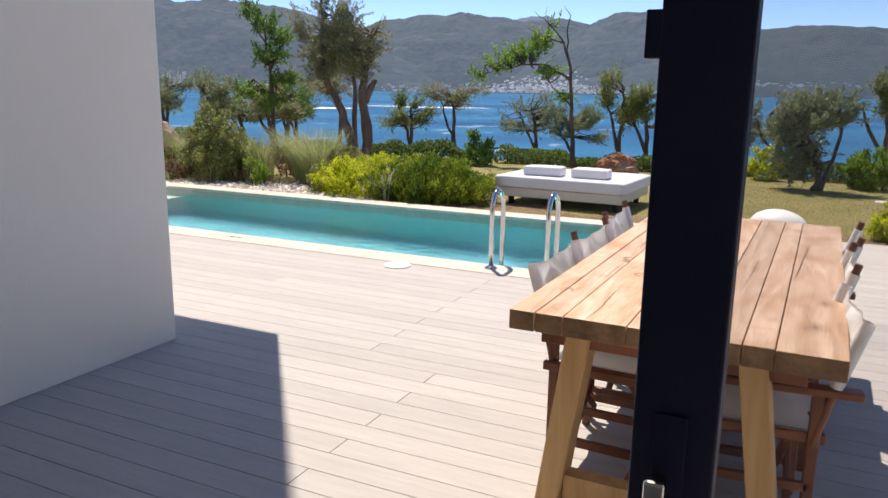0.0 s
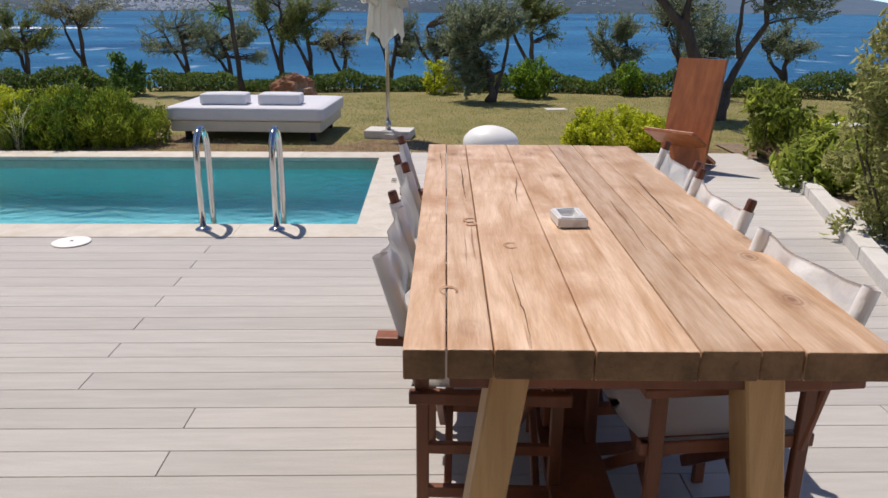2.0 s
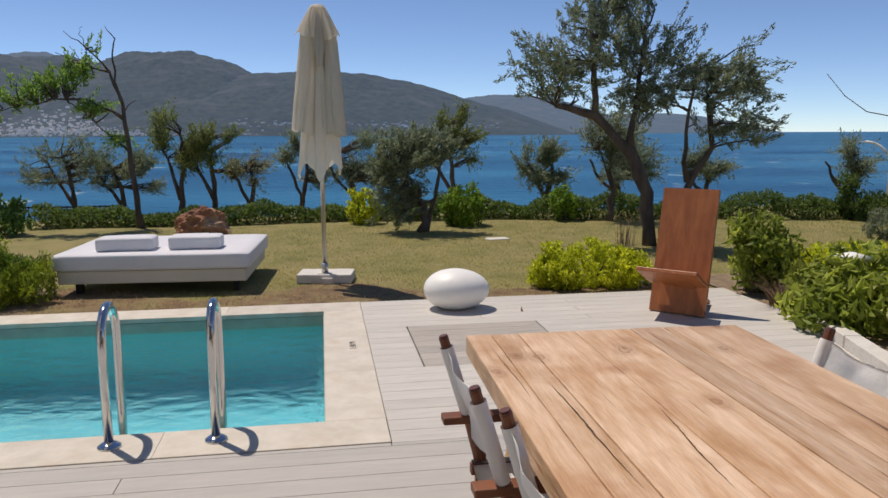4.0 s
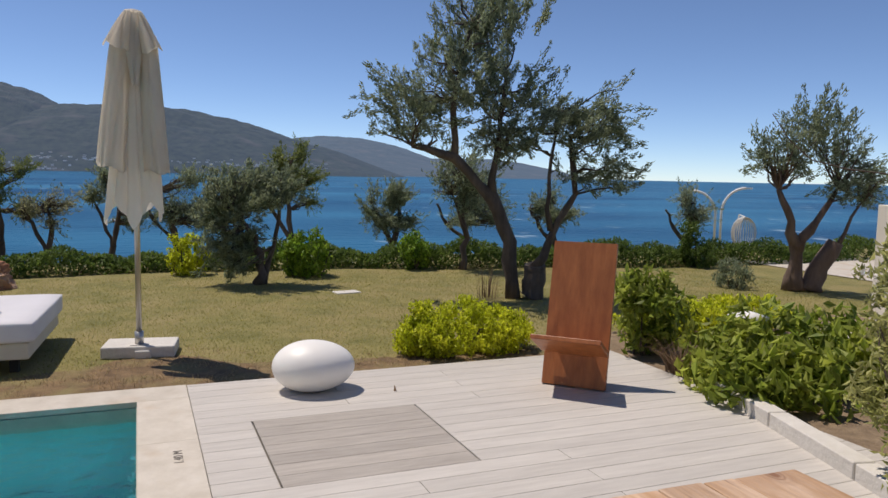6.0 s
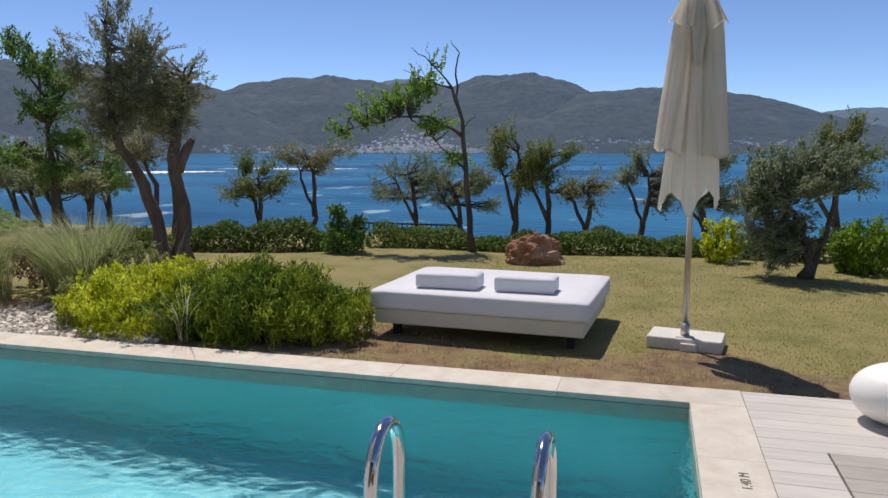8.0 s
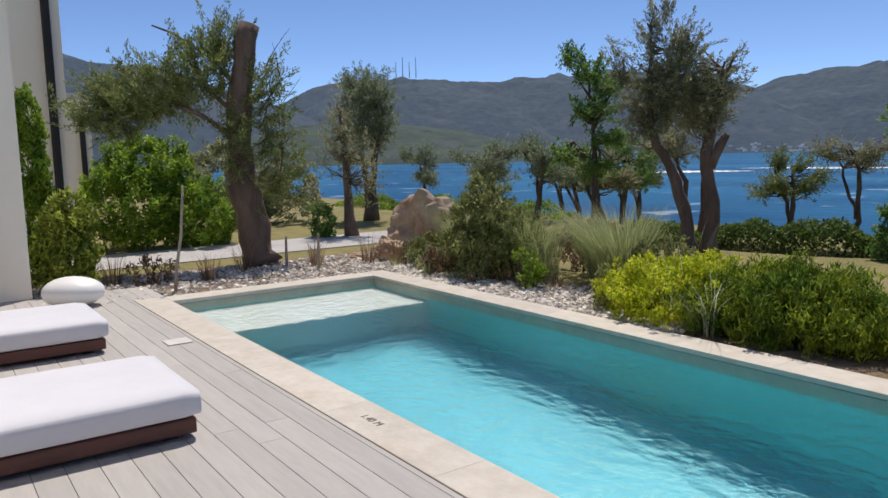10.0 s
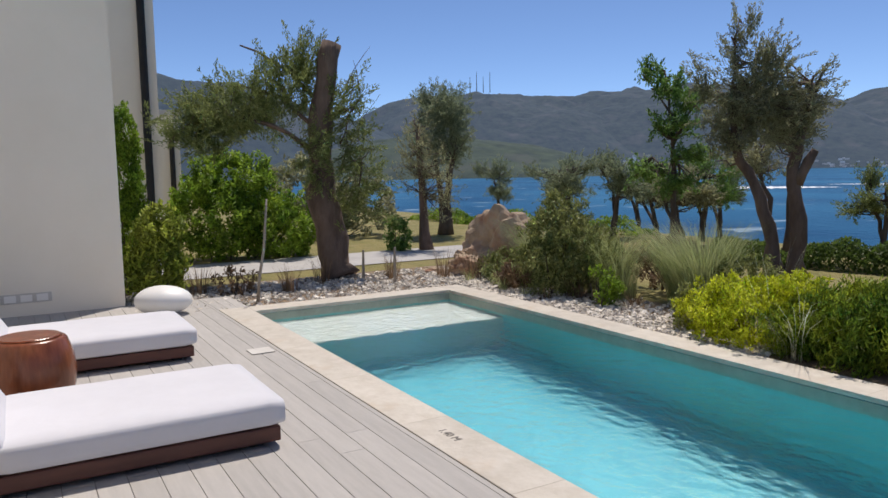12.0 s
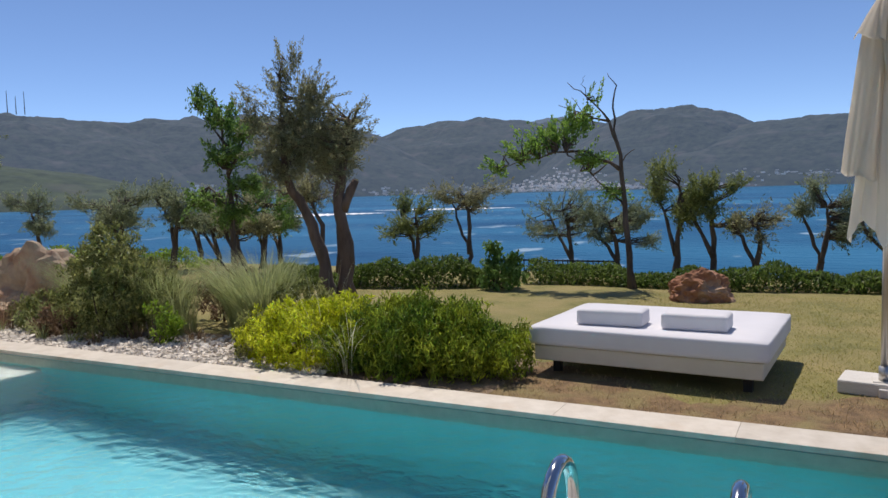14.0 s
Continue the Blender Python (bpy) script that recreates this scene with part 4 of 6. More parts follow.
    def roll(name, top, low, w_top, w_low, depth, seed, hem=0.0, point=0.0):
        """A rounded sleeve of gathered cloth hanging in front of the pole; hem: how far its edge slants; point: how far it runs to a tip."""
        bm = bmesh.new()
        g = []
        cols, rows = 36, 26
        for i in range(rows + 1):
            u = i / rows
            row = []
            for k in range(cols + 1):
                a = math.pi * (0.92 + 1.16 * k / cols)
                c, d = math.cos(a), math.sin(a)
                half = (w_top + (w_low - w_top) * u ** 0.8) * (1 + 0.05 * noise.noise(Vector((2 * c, 3 * u, seed))))
                if point:
                    half *= 1 - 0.75 * max(0.0, u - 0.45) / 0.55
                fold = 1 - 0.20 * math.exp(-((c - 0.3 * math.sin(seed + 2.2 * u)) / 0.16) ** 2) - 0.10 * math.exp(-((c + 0.55) / 0.12) ** 2)
                z = top[2] + (low[2] - top[2]) * u + hem * c * u + 0.012 * math.sin(4 * a + seed) * u
                row.append(bm.verts.new((top[0] + (low[0] - top[0]) * u + half * c, top[1] + (low[1] - top[1]) * u + depth * (0.45 + 0.55 * u) * d * fold, z)))
            g.append(row)
        for i in range(rows):
            for k in range(cols):
                bm.faces.new((g[i][k], g[i][k + 1], g[i + 1][k + 1], g[i + 1][k]))
        bmesh.ops.solidify(bm, geom=bm.faces[:], thickness=0.006)
        part(name, bm, M_CANVAS, t, smooth=True)

    roll("canopy_fold", (-0.085, -0.04, 2.50), (-0.175, -0.06, 1.49), 0.070, 0.105, 0.17, 1.3, hem=-0.03)
    roll("canopy_fold", (0.105, -0.04, 2.50), (0.150, -0.06, 1.46), 0.060, 0.100, 0.17, 3.9, hem=-0.015)
    roll("vent_flap", (-0.035, -0.03, 2.67), (-0.115, -0.06, 2.38), 0.035, 0.098, 0.19, 5.1, hem=-0.04)
    roll("vent_flap", (0.040, -0.03, 2.67), (0.130, -0.06, 2.37), 0.030, 0.080, 0.18, 6.4, hem=0.03)
    roll("vent_flap", (0.0, -0.06, 2.67), (0.005, -0.12, 2.11), 0.045, 0.085, 0.12, 7.7, point=1.0)


parasol()


def egg_lamp(place, turn, grow=1.0, squash=1.0):
    bm = bmesh.new()
    bmesh.ops.create_uvsphere(bm, u_segments=48, v_segments=28, radius=1)
    for v in bm.verts:
        x, y, z = v.co
        v.co = Vector((x * 0.265 * (1 + 0.05 * x), y * 0.22, max(z * 0.165 + 0.158, 0.0) * squash)) * grow
    o = link_mesh("pebble_lamp", bm, M_EGG, True)
    o.matrix_world = pose(*place, 0, 0, turn)
    tagged(o, "smooth white pebble-shaped floor lamp on the deck", "lamp", "pebble lamps")


egg_lamp((1.09, 2.34, 0.0), -8, 1.04)
egg_lamp((-8.55, -0.86, 0.0), 60, 1.12, 0.84)


def plank_chair():
    """Two interlocking boards; its width runs along local x, and it looks to local -y."""
    t = thing("plank_chair", pose(2.822, 1.82, 0, 0, 0, -45.5), "two-board mahogany lounge chair with a leaning back", "chair")
    w = 0.225
    lean = pose(0, 0.0, 0.006, -13.6, 0, 0)
    back = part("back_board", absorb(bmesh.new(), boxed(-w + 0.004, w - 0.004, -0.016, 0.016, 0.004, 1.016, 0.002), lean), M_MAHOG, t)
    cuts = [-w, -0.155, -0.075, 0.0, 0.07, 0.15, w]
    for x0, x1 in zip(cuts, cuts[1:]):
        mid = 0.52 + 0.25 * math.sin(37 * x0)
        for z0, z1 in ((0, mid), (mid, 1.02)):
            part("stave", absorb(bmesh.new(), boxed(x0, x1, -0.02, 0.02, z0, z1, 0.0008), lean), M_MAHOG, back)
    bm = bmesh.new()
    m = pose(0, -0.30, 0.40, -26, 0, 0)
    box(bm, -w * 1.06, w * 1.06, 0.0, 0.33, -0.016, 0.016, 0.005, m)
    box(bm, -w * 0.55, w * 0.55, 0.32, 0.87, -0.016, 0.016, 0.005, m)
    part("seat_board", bm, M_MAHOG, t)
plank_chair()


def lounger(x, label_extra=""):
    t = thing("sun_lounger", pose(x, -0.97, 0) @ Matrix.Scale(0.92, 4), "white cushioned sun lounger on a dark mahogany frame", "lounger", "loungers by the pool")
    part("frame", boxed(-0.50, 0.50, -2.15, -0.02, 0.03, 0.118, 0.008), M_MAHOG2, t)
    part("mattress", absorb(bmesh.new(), soft_box(1.06, 1.50, 0.165, 0.055, x, 0.01), pose(0, -0.73, 0.119)), M_FABRIC, t, "thick white seat cushion", True)
    part("back_frame", absorb(bmesh.new(), boxed(-0.49, 0.49, 0.0, 0.95, -0.03, 0.0, 0.005), pose(0, -1.50, 0.122, 120, 0, 0)), M_MAHOG2, t)
    part("back_cushion", absorb(bmesh.new(), soft_box(1.02, 0.92, 0.13, 0.05, x + 3, 0.01), pose(0, -1.50, 0.132, 120, 0, 0) @ pose(0, 0.47, -0.165)), M_FABRIC, t, "white back cushion", True)
    for xx in (-0.4, 0.4):
        for yy in (-2.0, -0.15):
            part("foot", boxed(xx - 0.04, xx + 0.04, yy - 0.04, yy + 0.04, 0, 0.035), M_BLACK, t)


lounger(-4.60)
lounger(-6.80)


def barrel():
    t = thing("barrel_table", pose(-5.57, -2.12, 0) @ Matrix.Scale(0.9, 4), "round carved mahogany barrel side table between the loungers", "side table")
    prof = [(0.21, 0.0), (0.245, 0.08), (0.275, 0.18), (0.285, 0.28), (0.27, 0.40), (0.235, 0.50), (0.222, 0.515), (0.20, 0.518)]
    part("body", lathe(bmesh.new(), prof, 40), M_BARREL, t, smooth=True)
    part("top", lathe(bmesh.new(), [(0.198, 0.517), (0.20, 0.526), (0.192, 0.532), (0.02, 0.532)], 40), M_BARREL, t, "polished round top")


barrel()


def socket_panel():
    t = thing("socket_panel", pose(-9.30, -2.10, 0.19), "white triple power socket on the rendered wall", "socket")
    part("frame", boxed(0.001, 0.012, -0.24, 0.24, -0.05, 0.05, 0.003), M_CONCRETE, t)
    for k in (-0.15, 0, 0.15):
        part("cover", boxed(0.012, 0.018, k - 0.055, k + 0.055, -0.036, 0.036, 0.002), M_EGG, t)


socket_panel()


def drain(x, y, turn, label, w=0.19, d=0.19):
    o = link_mesh("skimmer_lid", boxed(-w / 2, w / 2, -d / 2, d / 2, 0, 0.006, 0.002), M_CONCRETE)
    o.matrix_world = pose(x, y, 0.003, 0, 0, turn)
    tagged(o, label, "pool lid", "skimmer lids")


drain(-6.31, -0.47, 0, "square white skimmer lid in the deck")
o_round = link_mesh("skimmer_lid", lathe(bmesh.new(), [(0.115, 0), (0.115, 0.006), (0.10, 0.010), (0.02, 0.010)], 28), M_EGG)
o_round.matrix_world = pose(-1.75, -0.425, 0.003)
part("finger_hole", lathe(bmesh.new(), [(0.011, 0.010), (0.011, 0.0108), (0.002, 0.0108)], 12), M_BLACK, o_round)
tagged(o_round, "round white skimmer lid in the deck", "pool lid", "skimmer lids")


def depth_mark(place, turn, size):
    cu = bpy.data.curves.new("depth_mark", 'FONT')
    cu.body = "1.40 M"
    cu.size, cu.extrude, cu.align_x, cu.align_y = size, 0.0008, 'CENTER', 'CENTER'
    ob = new("depth_mark", cu)
    ob.matrix_world = pose(*place, 0, 0, turn)
    cu.materials.append(M_TEXT)
    tagged(ob, "dark depth lettering on the pale coping", "lettering")


depth_mark((0.197, 1.36, 0.0055), 90, 0.066)
depth_mark((-3.775, -0.157, 0.0055), 0, 0.072)


# ---- rocks ----
def boulder(place, size, mat, seed, label, turn=0, jag=0.0):
    bm = bmesh.new()
    bmesh.ops.create_icosphere(bm, subdivisions=5, radius=1)
    for v in bm.verts:
        p = v.co.copy()
        k = 1 + 0.28 * noise.fractal(p * 1.3 + Vector((seed, 0, 0)), 0.7, 2.1, 7) - 0.12 * abs(noise.noise(p * 3 + Vector((0, seed, 0))))
        if jag:
            cell = noise.voronoi(p * 1.6 + Vector((seed, 1, 2)))[0][0]
            k += jag * (cell - 0.35)
            k *= 1 + jag * 0.8 * max(p.z, 0) * (1 - abs(p.x - 0.25))
        v.co = Vector((p.x * size[0], p.y * size[1], p.z * size[2])) * k
        v.co.z = max(v.co.z, -0.3 * size[2])
    o = link_mesh("boulder", bm, mat, False)
    o.matrix_world = pose(place[0], place[1], place[2] + 0.28 * size[2], 0, 0, turn)
    return tagged(o, label, "boulder")


boulder((-1.79, 7.83, LAWN), (0.37, 0.27, 0.27), M_ROCK, 3.0, "large red-brown boulder on the lawn behind the day bed", 10, 0.25)
boulder((-9.25, 4.0, LAWN), (0.62, 0.42, 0.54), M_ROCK2, 6.0, "jagged tan boulder at the corner of the pool border", 30, 0.45)
boulder((-9.42, 3.52, LAWN), (0.39, 0.28, 0.22), M_ROCK2, 9.0, "low tan boulder in the pebbles", -15, 0.4)
boulder((-9.9, 3.19, LAWN), (0.27, 0.14, 0.06), M_ROCK2, 11.0, "flat tan stone in the pebbles", 5)
slab = link_mesh("stepping_stone", boxed(-0.16, 0.16, -0.10, 0.10, -0.02, 0.012, 0.006), M_CONCRETE)
slab.matrix_world = pose(2.43, 6.46, LAWN, 0, 0, 8)
tagged(slab, "small white stone set in the lawn", "stone")

# ---- trees in the garden ----
OLIVE = "gnarled olive tree with grey-green leaves"
tree((4.27, 5.5, LAWN),
     [([(0, 0, 0), (-0.05, 0.02, 0.7), (-0.28, 0.1, 1.25), (-0.72, 0.25, 1.72), (-1.25, 0.3, 1.85)], 0.11, 0.035),
      ([(-0.28, 0.1, 1.25), (-0.2, 0.1, 1.9), (-0.1, 0.15, 2.8)], 0.05, 0.02),
      ([(-0.72, 0.25, 1.72), (-0.75, 0.25, 2.4), (-0.55, 0.2, 3.3)], 0.045, 0.018),
      ([(0.22, -0.06, 0), (0.24, -0.07, 0.20), (0.25, -0.08, 0.42)], 0.125, 0.14),
      ([(0.25, -0.08, 0.38), (0.47, -0.1, 0.8), (0.72, -0.2, 1.3), (0.62, -0.2, 2.0)], 0.055, 0.03),
      ([(0.45, -0.1, 0.85), (0.4, -0.1, 1.5), (0.5, -0.1, 2.3)], 0.035, 0.015)],
     [(-1.25, 0.35, 2.25, 0.55, 0.5, 0.42), (-0.55, 0.3, 2.75, 0.65, 0.6, 0.6), (-0.2, 0.25, 3.5, 0.6, 0.55, 0.5), (0.25, 0.0, 2.35, 0.5, 0.5, 0.5),
      (0.85, -0.35, 2.15, 0.55, 0.5, 0.42), (0.95, -0.35, 1.55, 0.45, 0.4, 0.3), (-0.1, 0.1, 1.95, 0.5, 0.4, 0.25)],
     30000, 0.072, M_BARK, M_OLIVE, "tall windswept olive tree leaning over the lawn", 1, sprigs=260, spread=0.115, grow=0.99)
tree((4.78, 8.2, LAWN), [([(0, 0, 0), (0.08, 0, 0.5), (-0.02, 0, 0.9), (0.03, 0, 1.4)], 0.055, 0.02), ([(0.08, 0, 0.5), (-0.2, 0, 1.2)], 0.03, 0.012)], [(-0.05, 0, 1.45, 0.42, 0.4, 0.38), (0.1, 0, 1.15, 0.28, 0.25, 0.25)], 3200, 0.085, M_BARK, M_OLIVE, OLIVE, 2, sprigs=70)
tree((1.44, 7.42, LAWN), [([(0.05, 0, 0), (0.08, 0, 0.4), (-0.1, 0, 0.75), (-0.3, 0, 1.1)], 0.06, 0.025), ([(0.1, 0, 0), (0.25, 0, 0.5), (0.32, 0, 1.1)], 0.045, 0.02)],
     [(-0.15, 0, 1.15, 0.5, 0.42, 0.36), (-0.28, 0, 0.5, 0.36, 0.3, 0.40), (0.22, 0, 1.25, 0.32, 0.3, 0.27), (-0.45, 0, 0.95, 0.25, 0.25, 0.25)], 17000, 0.07, M_BARK, M_OLIVE, "round bushy olive tree on the lawn", 3, sprigs=210, spread=0.11, feather=1.3, grow=1.01)
tree((-2.85, 8.72, LAWN), [([(0, 0, 0), (-0.06, 0, 0.74), (-0.12, 0, 1.47), (-0.21, 0, 2.13), (-0.31, 0, 2.42)], 0.052, 0.018),
                          ([(-0.21, 0, 2.13), (-0.27, 0.05, 2.61), (-0.22, 0.08, 2.93), (-0.36, 0.1, 3.12)], 0.018, 0.004), ([(-0.31, 0, 2.42), (-0.6, -0.05, 2.76), (-0.9, -0.1, 3.01)], 0.016, 0.004),
                          ([(-0.31, 0, 2.42), (-0.69, 0.1, 2.56), (-1.12, 0.15, 2.72)], 0.016, 0.004), ([(-0.16, 0, 1.72), (-0.61, -0.1, 2.0), (-1.09, -0.15, 2.01), (-1.87, -0.2, 1.81)], 0.026, 0.005),
                          ([(-0.08, 0, 1.15), (-0.37, 0.1, 1.44), (-0.7, 0.15, 1.74)], 0.018, 0.006), ([(-0.16, 0, 1.8), (-0.02, 0, 1.96), (0.05, 0.02, 2.0)], 0.010, 0.003), ([(-0.6, -0.05, 2.76), (-0.72, 0, 2.98), (-0.66, 0, 3.1)], 0.007, 0.002), ([(-0.69, 0.1, 2.56), (-0.9, 0.1, 2.82)], 0.007, 0.002)],
     [(-1.31, -0.1, 2.17, 0.36, 0.28, 0.14), (-1.63, -0.15, 2.0, 0.26, 0.22, 0.12), (-0.80, 0.05, 2.45, 0.24, 0.22, 0.11), (-0.52, 0, 2.71, 0.13, 0.13, 0.09), (-0.61, 0, 1.86, 0.26, 0.24, 0.12), (-1.96, -0.2, 1.80, 0.14, 0.12, 0.07), (-0.98, 0, 2.26, 0.22, 0.2, 0.12), (-0.28, 0.05, 1.38, 0.16, 0.15, 0.10)],
     3300, 0.08, M_BARK, M_SLIM, "slender young tree with sparse bright leaves", 4, sprigs=70, spread=0.13, width=0.42, feather=1.5, gnarl=0.05)


def fan(rows, ax=0.8, ay=0.6):
    """Crown lumps spread along one bearing: (offset, height, radius, half-height)."""
    return [(s * ax, s * ay, z, r, r, h) for s, z, r, h in rows]


tree((-6.51, 6.63, LAWN), [([(-0.12, -0.08, 0), (-0.2, -0.14, 0.7), (-0.38, -0.25, 1.3), (-0.55, -0.4, 1.75), (-0.6, -0.45, 2.5)], 0.118, 0.04),
                           ([(0.08, 0.06, 0), (0.1, 0.06, 0.8), (0.02, 0.02, 1.5), (0.1, 0.08, 2.0), (0.18, 0.12, 2.6)], 0.118, 0.04), ([(0.06, 0.04, 1.3), (0.24, 0.17, 1.72)], 0.085, 0.055),
                           ([(-0.55, -0.4, 1.75), (-0.6, -0.45, 2.6), (-0.55, -0.4, 3.5)], 0.03, 0.01), ([(0.1, 0.08, 2.0), (0.3, 0.22, 2.8)], 0.025, 0.01)],
     fan([(-0.75, 2.1, 0.36, 0.5), (-0.4, 2.45, 0.38, 0.5), (-0.05, 2.15, 0.34, 0.5), (-0.72, 3.05, 0.15, 0.45), (-1.12, 2.7, 0.13, 0.35), (0.3, 2.45, 0.14, 0.4), (-0.55, 3.3, 0.10, 0.3), (-0.3, 2.9, 0.18, 0.35)]),
     26000, 0.06, M_BARK2, M_OLIVE2, "old twin-stemmed olive tree with dull brown-green leaves", 5, sprigs=240, spread=0.11, feather=2.2, grow=0.97)
tree((-9.49, 7.66, LAWN), [([(0, 0, 0), (0.05, 0, 1.0), (0, 0, 2.0), (-0.2, 0, 3.2)], 0.07, 0.015), ([(0.03, 0, 1.3), (-0.45, 0, 1.7)], 0.03, 0.012), ([(0, 0, 1.9), (0.4, 0, 2.5)], 0.03, 0.012), ([(0, 0, 2.4), (-0.6, 0, 3.1)], 0.025, 0.008)],
     [(0.35, 0, 1.75, 0.4, 0.35, 0.16), (0.0, 0, 2.2, 0.45, 0.35, 0.15), (0.35, 0, 2.6, 0.4, 0.3, 0.13), (-0.15, 0, 2.9, 0.35, 0.3, 0.12), (-0.5, 0, 3.2, 0.35, 0.25, 0.10), (-0.55, 0, 1.45, 0.42, 0.3, 0.14), (0.1, 0, 1.25, 0.35, 0.3, 0.12)], 6800, 0.085, M_BARK, M_BROAD, "broad-leaved tree with bright green clumps", 6, sprigs=80, spread=0.16, width=0.45, feather=1.5, grow=0.98)
tree((-8.21, 9.05, LAWN), [([(0, 0, 0), (0.05, 0, 1.3), (-0.05, 0, 2.2)], 0.075, 0.03), ([(-0.35, 0, 0), (-0.35, 0, 0.9), (-0.7, 0, 1.6)], 0.06, 0.02)],
     [(-0.1, 0, 2.2, 0.55, 0.4, 0.5), (-0.6, 0, 1.55, 0.5, 0.4, 0.25)], 4200, 0.09, M_BARK2, M_OLIVE2, OLIVE, 7, sprigs=70, grow=1.02)
# the pollarded trunk by the drive
tree((-10.19, 1.82, LAWN), [([(0, 0, 0), (-0.12, -0.06, 0.6), (-0.2, -0.22, 1.3), (-0.2, -0.2, 2.2), (-0.12, -0.12, 3.0), (-0.06, 0.0, 3.72)], 0.27, 0.16), ([(-0.15, 0, 2.6), (-0.6, -0.5, 3.3), (-1.0, -1.2, 3.75)], 0.05, 0.012), ([(-0.2, -0.2, 2.0), (-0.45, -0.9, 2.45), (-0.7, -2.0, 2.65)], 0.05, 0.012), ([(-0.2, -0.2, 2.3), (-0.5, -0.7, 2.9), (-0.8, -1.3, 3.1)], 0.04, 0.01)]
     + [([(-0.1, 0.1, 1.4 + 0.25 * k), (0.05 + 0.1 * math.sin(5 * k), 0.3 + 0.1 * math.cos(3 * k), 1.9 + 0.25 * k), (0.1 + 0.2 * math.sin(7 * k), 0.35 + 0.3 * math.sin(4 * k), 2.4 + 0.26 * k)], 0.012, 0.003) for k in range(6)],
     [(-0.5, -0.6, 3.0, 0.6, 0.7, 0.6), (-0.8, -1.4, 2.7, 0.6, 0.8, 0.55), (-0.6, -2.0, 2.4, 0.5, 0.55, 0.45), (0.15, 0.25, 1.6, 0.35, 0.4, 0.9), (-0.4, -0.3, 3.5, 0.4, 0.35, 0.3), (0.05, 0.15, 2.6, 0.3, 0.3, 0.6), (0.0, -0.4, 1.9, 0.35, 0.35, 0.6)],
     30000, 0.075, M_BARK2, M_PINE, "thick sawn-off trunk with fine feathery green shoots", 8, sprigs=260, spread=0.15, reach=0.8, gnarl=0.06, grow=0.88)
tree((-15.53, 6.63, LAWN), [([(0.1, 0, 0), (0.1, 0, 0.9), (0.35, 0.1, 2.0)], 0.16, 0.06), ([(-0.1, 0, 0), (-0.15, 0, 1.0), (-0.45, 0, 2.2)], 0.13, 0.05)],
     [(0, 0, 2.6, 0.85, 0.8, 0.85), (-0.45, 0, 3.4, 0.5, 0.5, 0.55), (0.4, 0, 3.3, 0.55, 0.5, 0.6)], 19000, 0.09, M_BARK, M_OLIVE, OLIVE, 9, sprigs=190, spread=0.2, feather=1.4, grow=0.87)
tree((-12.69, 4.59, LAWN), [([(0, 0, 0), (-0.15, 0, 1.2), (-0.3, 0, 2.6)], 0.13, 0.05)], [(-0.2, 0, 2.0, 0.4, 0.5, 0.8), (0.25, 0.2, 1.4, 0.45, 0.4, 0.6)], 2600, 0.09, M_BARK2, M_OLIVE2, "half-bare brown tree beyond the drive", 10, sprigs=60, spread=0.18, grow=0.88)
tree((8.40, 5.05, LAWN), [([(0, 0, 0), (0.02, 0, 0.5), (-0.12, 0, 1.0), (-0.3, 0.1, 1.45)], 0.13, 0.04), ([(0.0, 0, 0.6), (0.25, -0.1, 1.0), (0.5, -0.2, 1.5)], 0.08, 0.03), ([(0.2, -0.1, 0), (0.3, -0.15, 0.35), (0.48, -0.25, 0.72)], 0.15, 0.12), ([(0.48, -0.25, 0.6), (0.75, -0.4, 1.3)], 0.03, 0.012)],
     [(-0.25, 0.1, 1.9, 0.45, 0.45, 0.35), (0.15, -0.1, 2.3, 0.45, 0.4, 0.35), (0.7, -0.35, 1.55, 0.45, 0.4, 0.3), (0.5, -0.2, 1.95, 0.35, 0.35, 0.3)], 7500, 0.085, M_BARK2, M_OLIVE, "gnarled olive tree with a cut stump beside it", 11, sprigs=110, spread=0.13, grow=0.96)

# ---- the row of small trees along the shore ----
SHORE = "small windblown olive tree above the shore"


def shore_tree(x, y, h, r, seed, foliage=M_OLIVE, fork=True, dense=1.0, lean=0.0):
    rng = np.random.default_rng(seed)
    z = slope(x, y) - 0.05
    a = rng.uniform(-0.25, 0.25)
    hs = h * 0.42
    stems = [([(0, 0, 0), (a * 0.4 + lean * 0.3, 0, hs * 0.6), (a + lean, 0, hs * 1.3), (a * 1.4 - 0.1 + lean * 1.4, 0, h * 0.75)], 0.075, 0.025)]
    if fork:
        stems.append(([(a * 0.3, 0, hs * 0.45), (a - 0.3, 0.1, hs * 1.1), (a - 0.5, 0.1, h * 0.7)], 0.05, 0.02))
    blobs = []
    for k in range(9):
        q = rng.uniform(-1, 1)
        blobs.append((q * r * 0.95 + lean, rng.uniform(-0.5, 0.5) * r, h * (rng.uniform(0.50, 0.92) - 0.12 * q * q), r * rng.uniform(0.22, 0.42), r * 0.35, r * rng.uniform(0.16, 0.30)))
    tree((x, y, z), stems, blobs, int(5200 * dense), 0.085, M_BARK, foliage, SHORE, seed, sprigs=int(120 * min(1, dense + 0.2)), spread=0.13, group="trees along the shore")


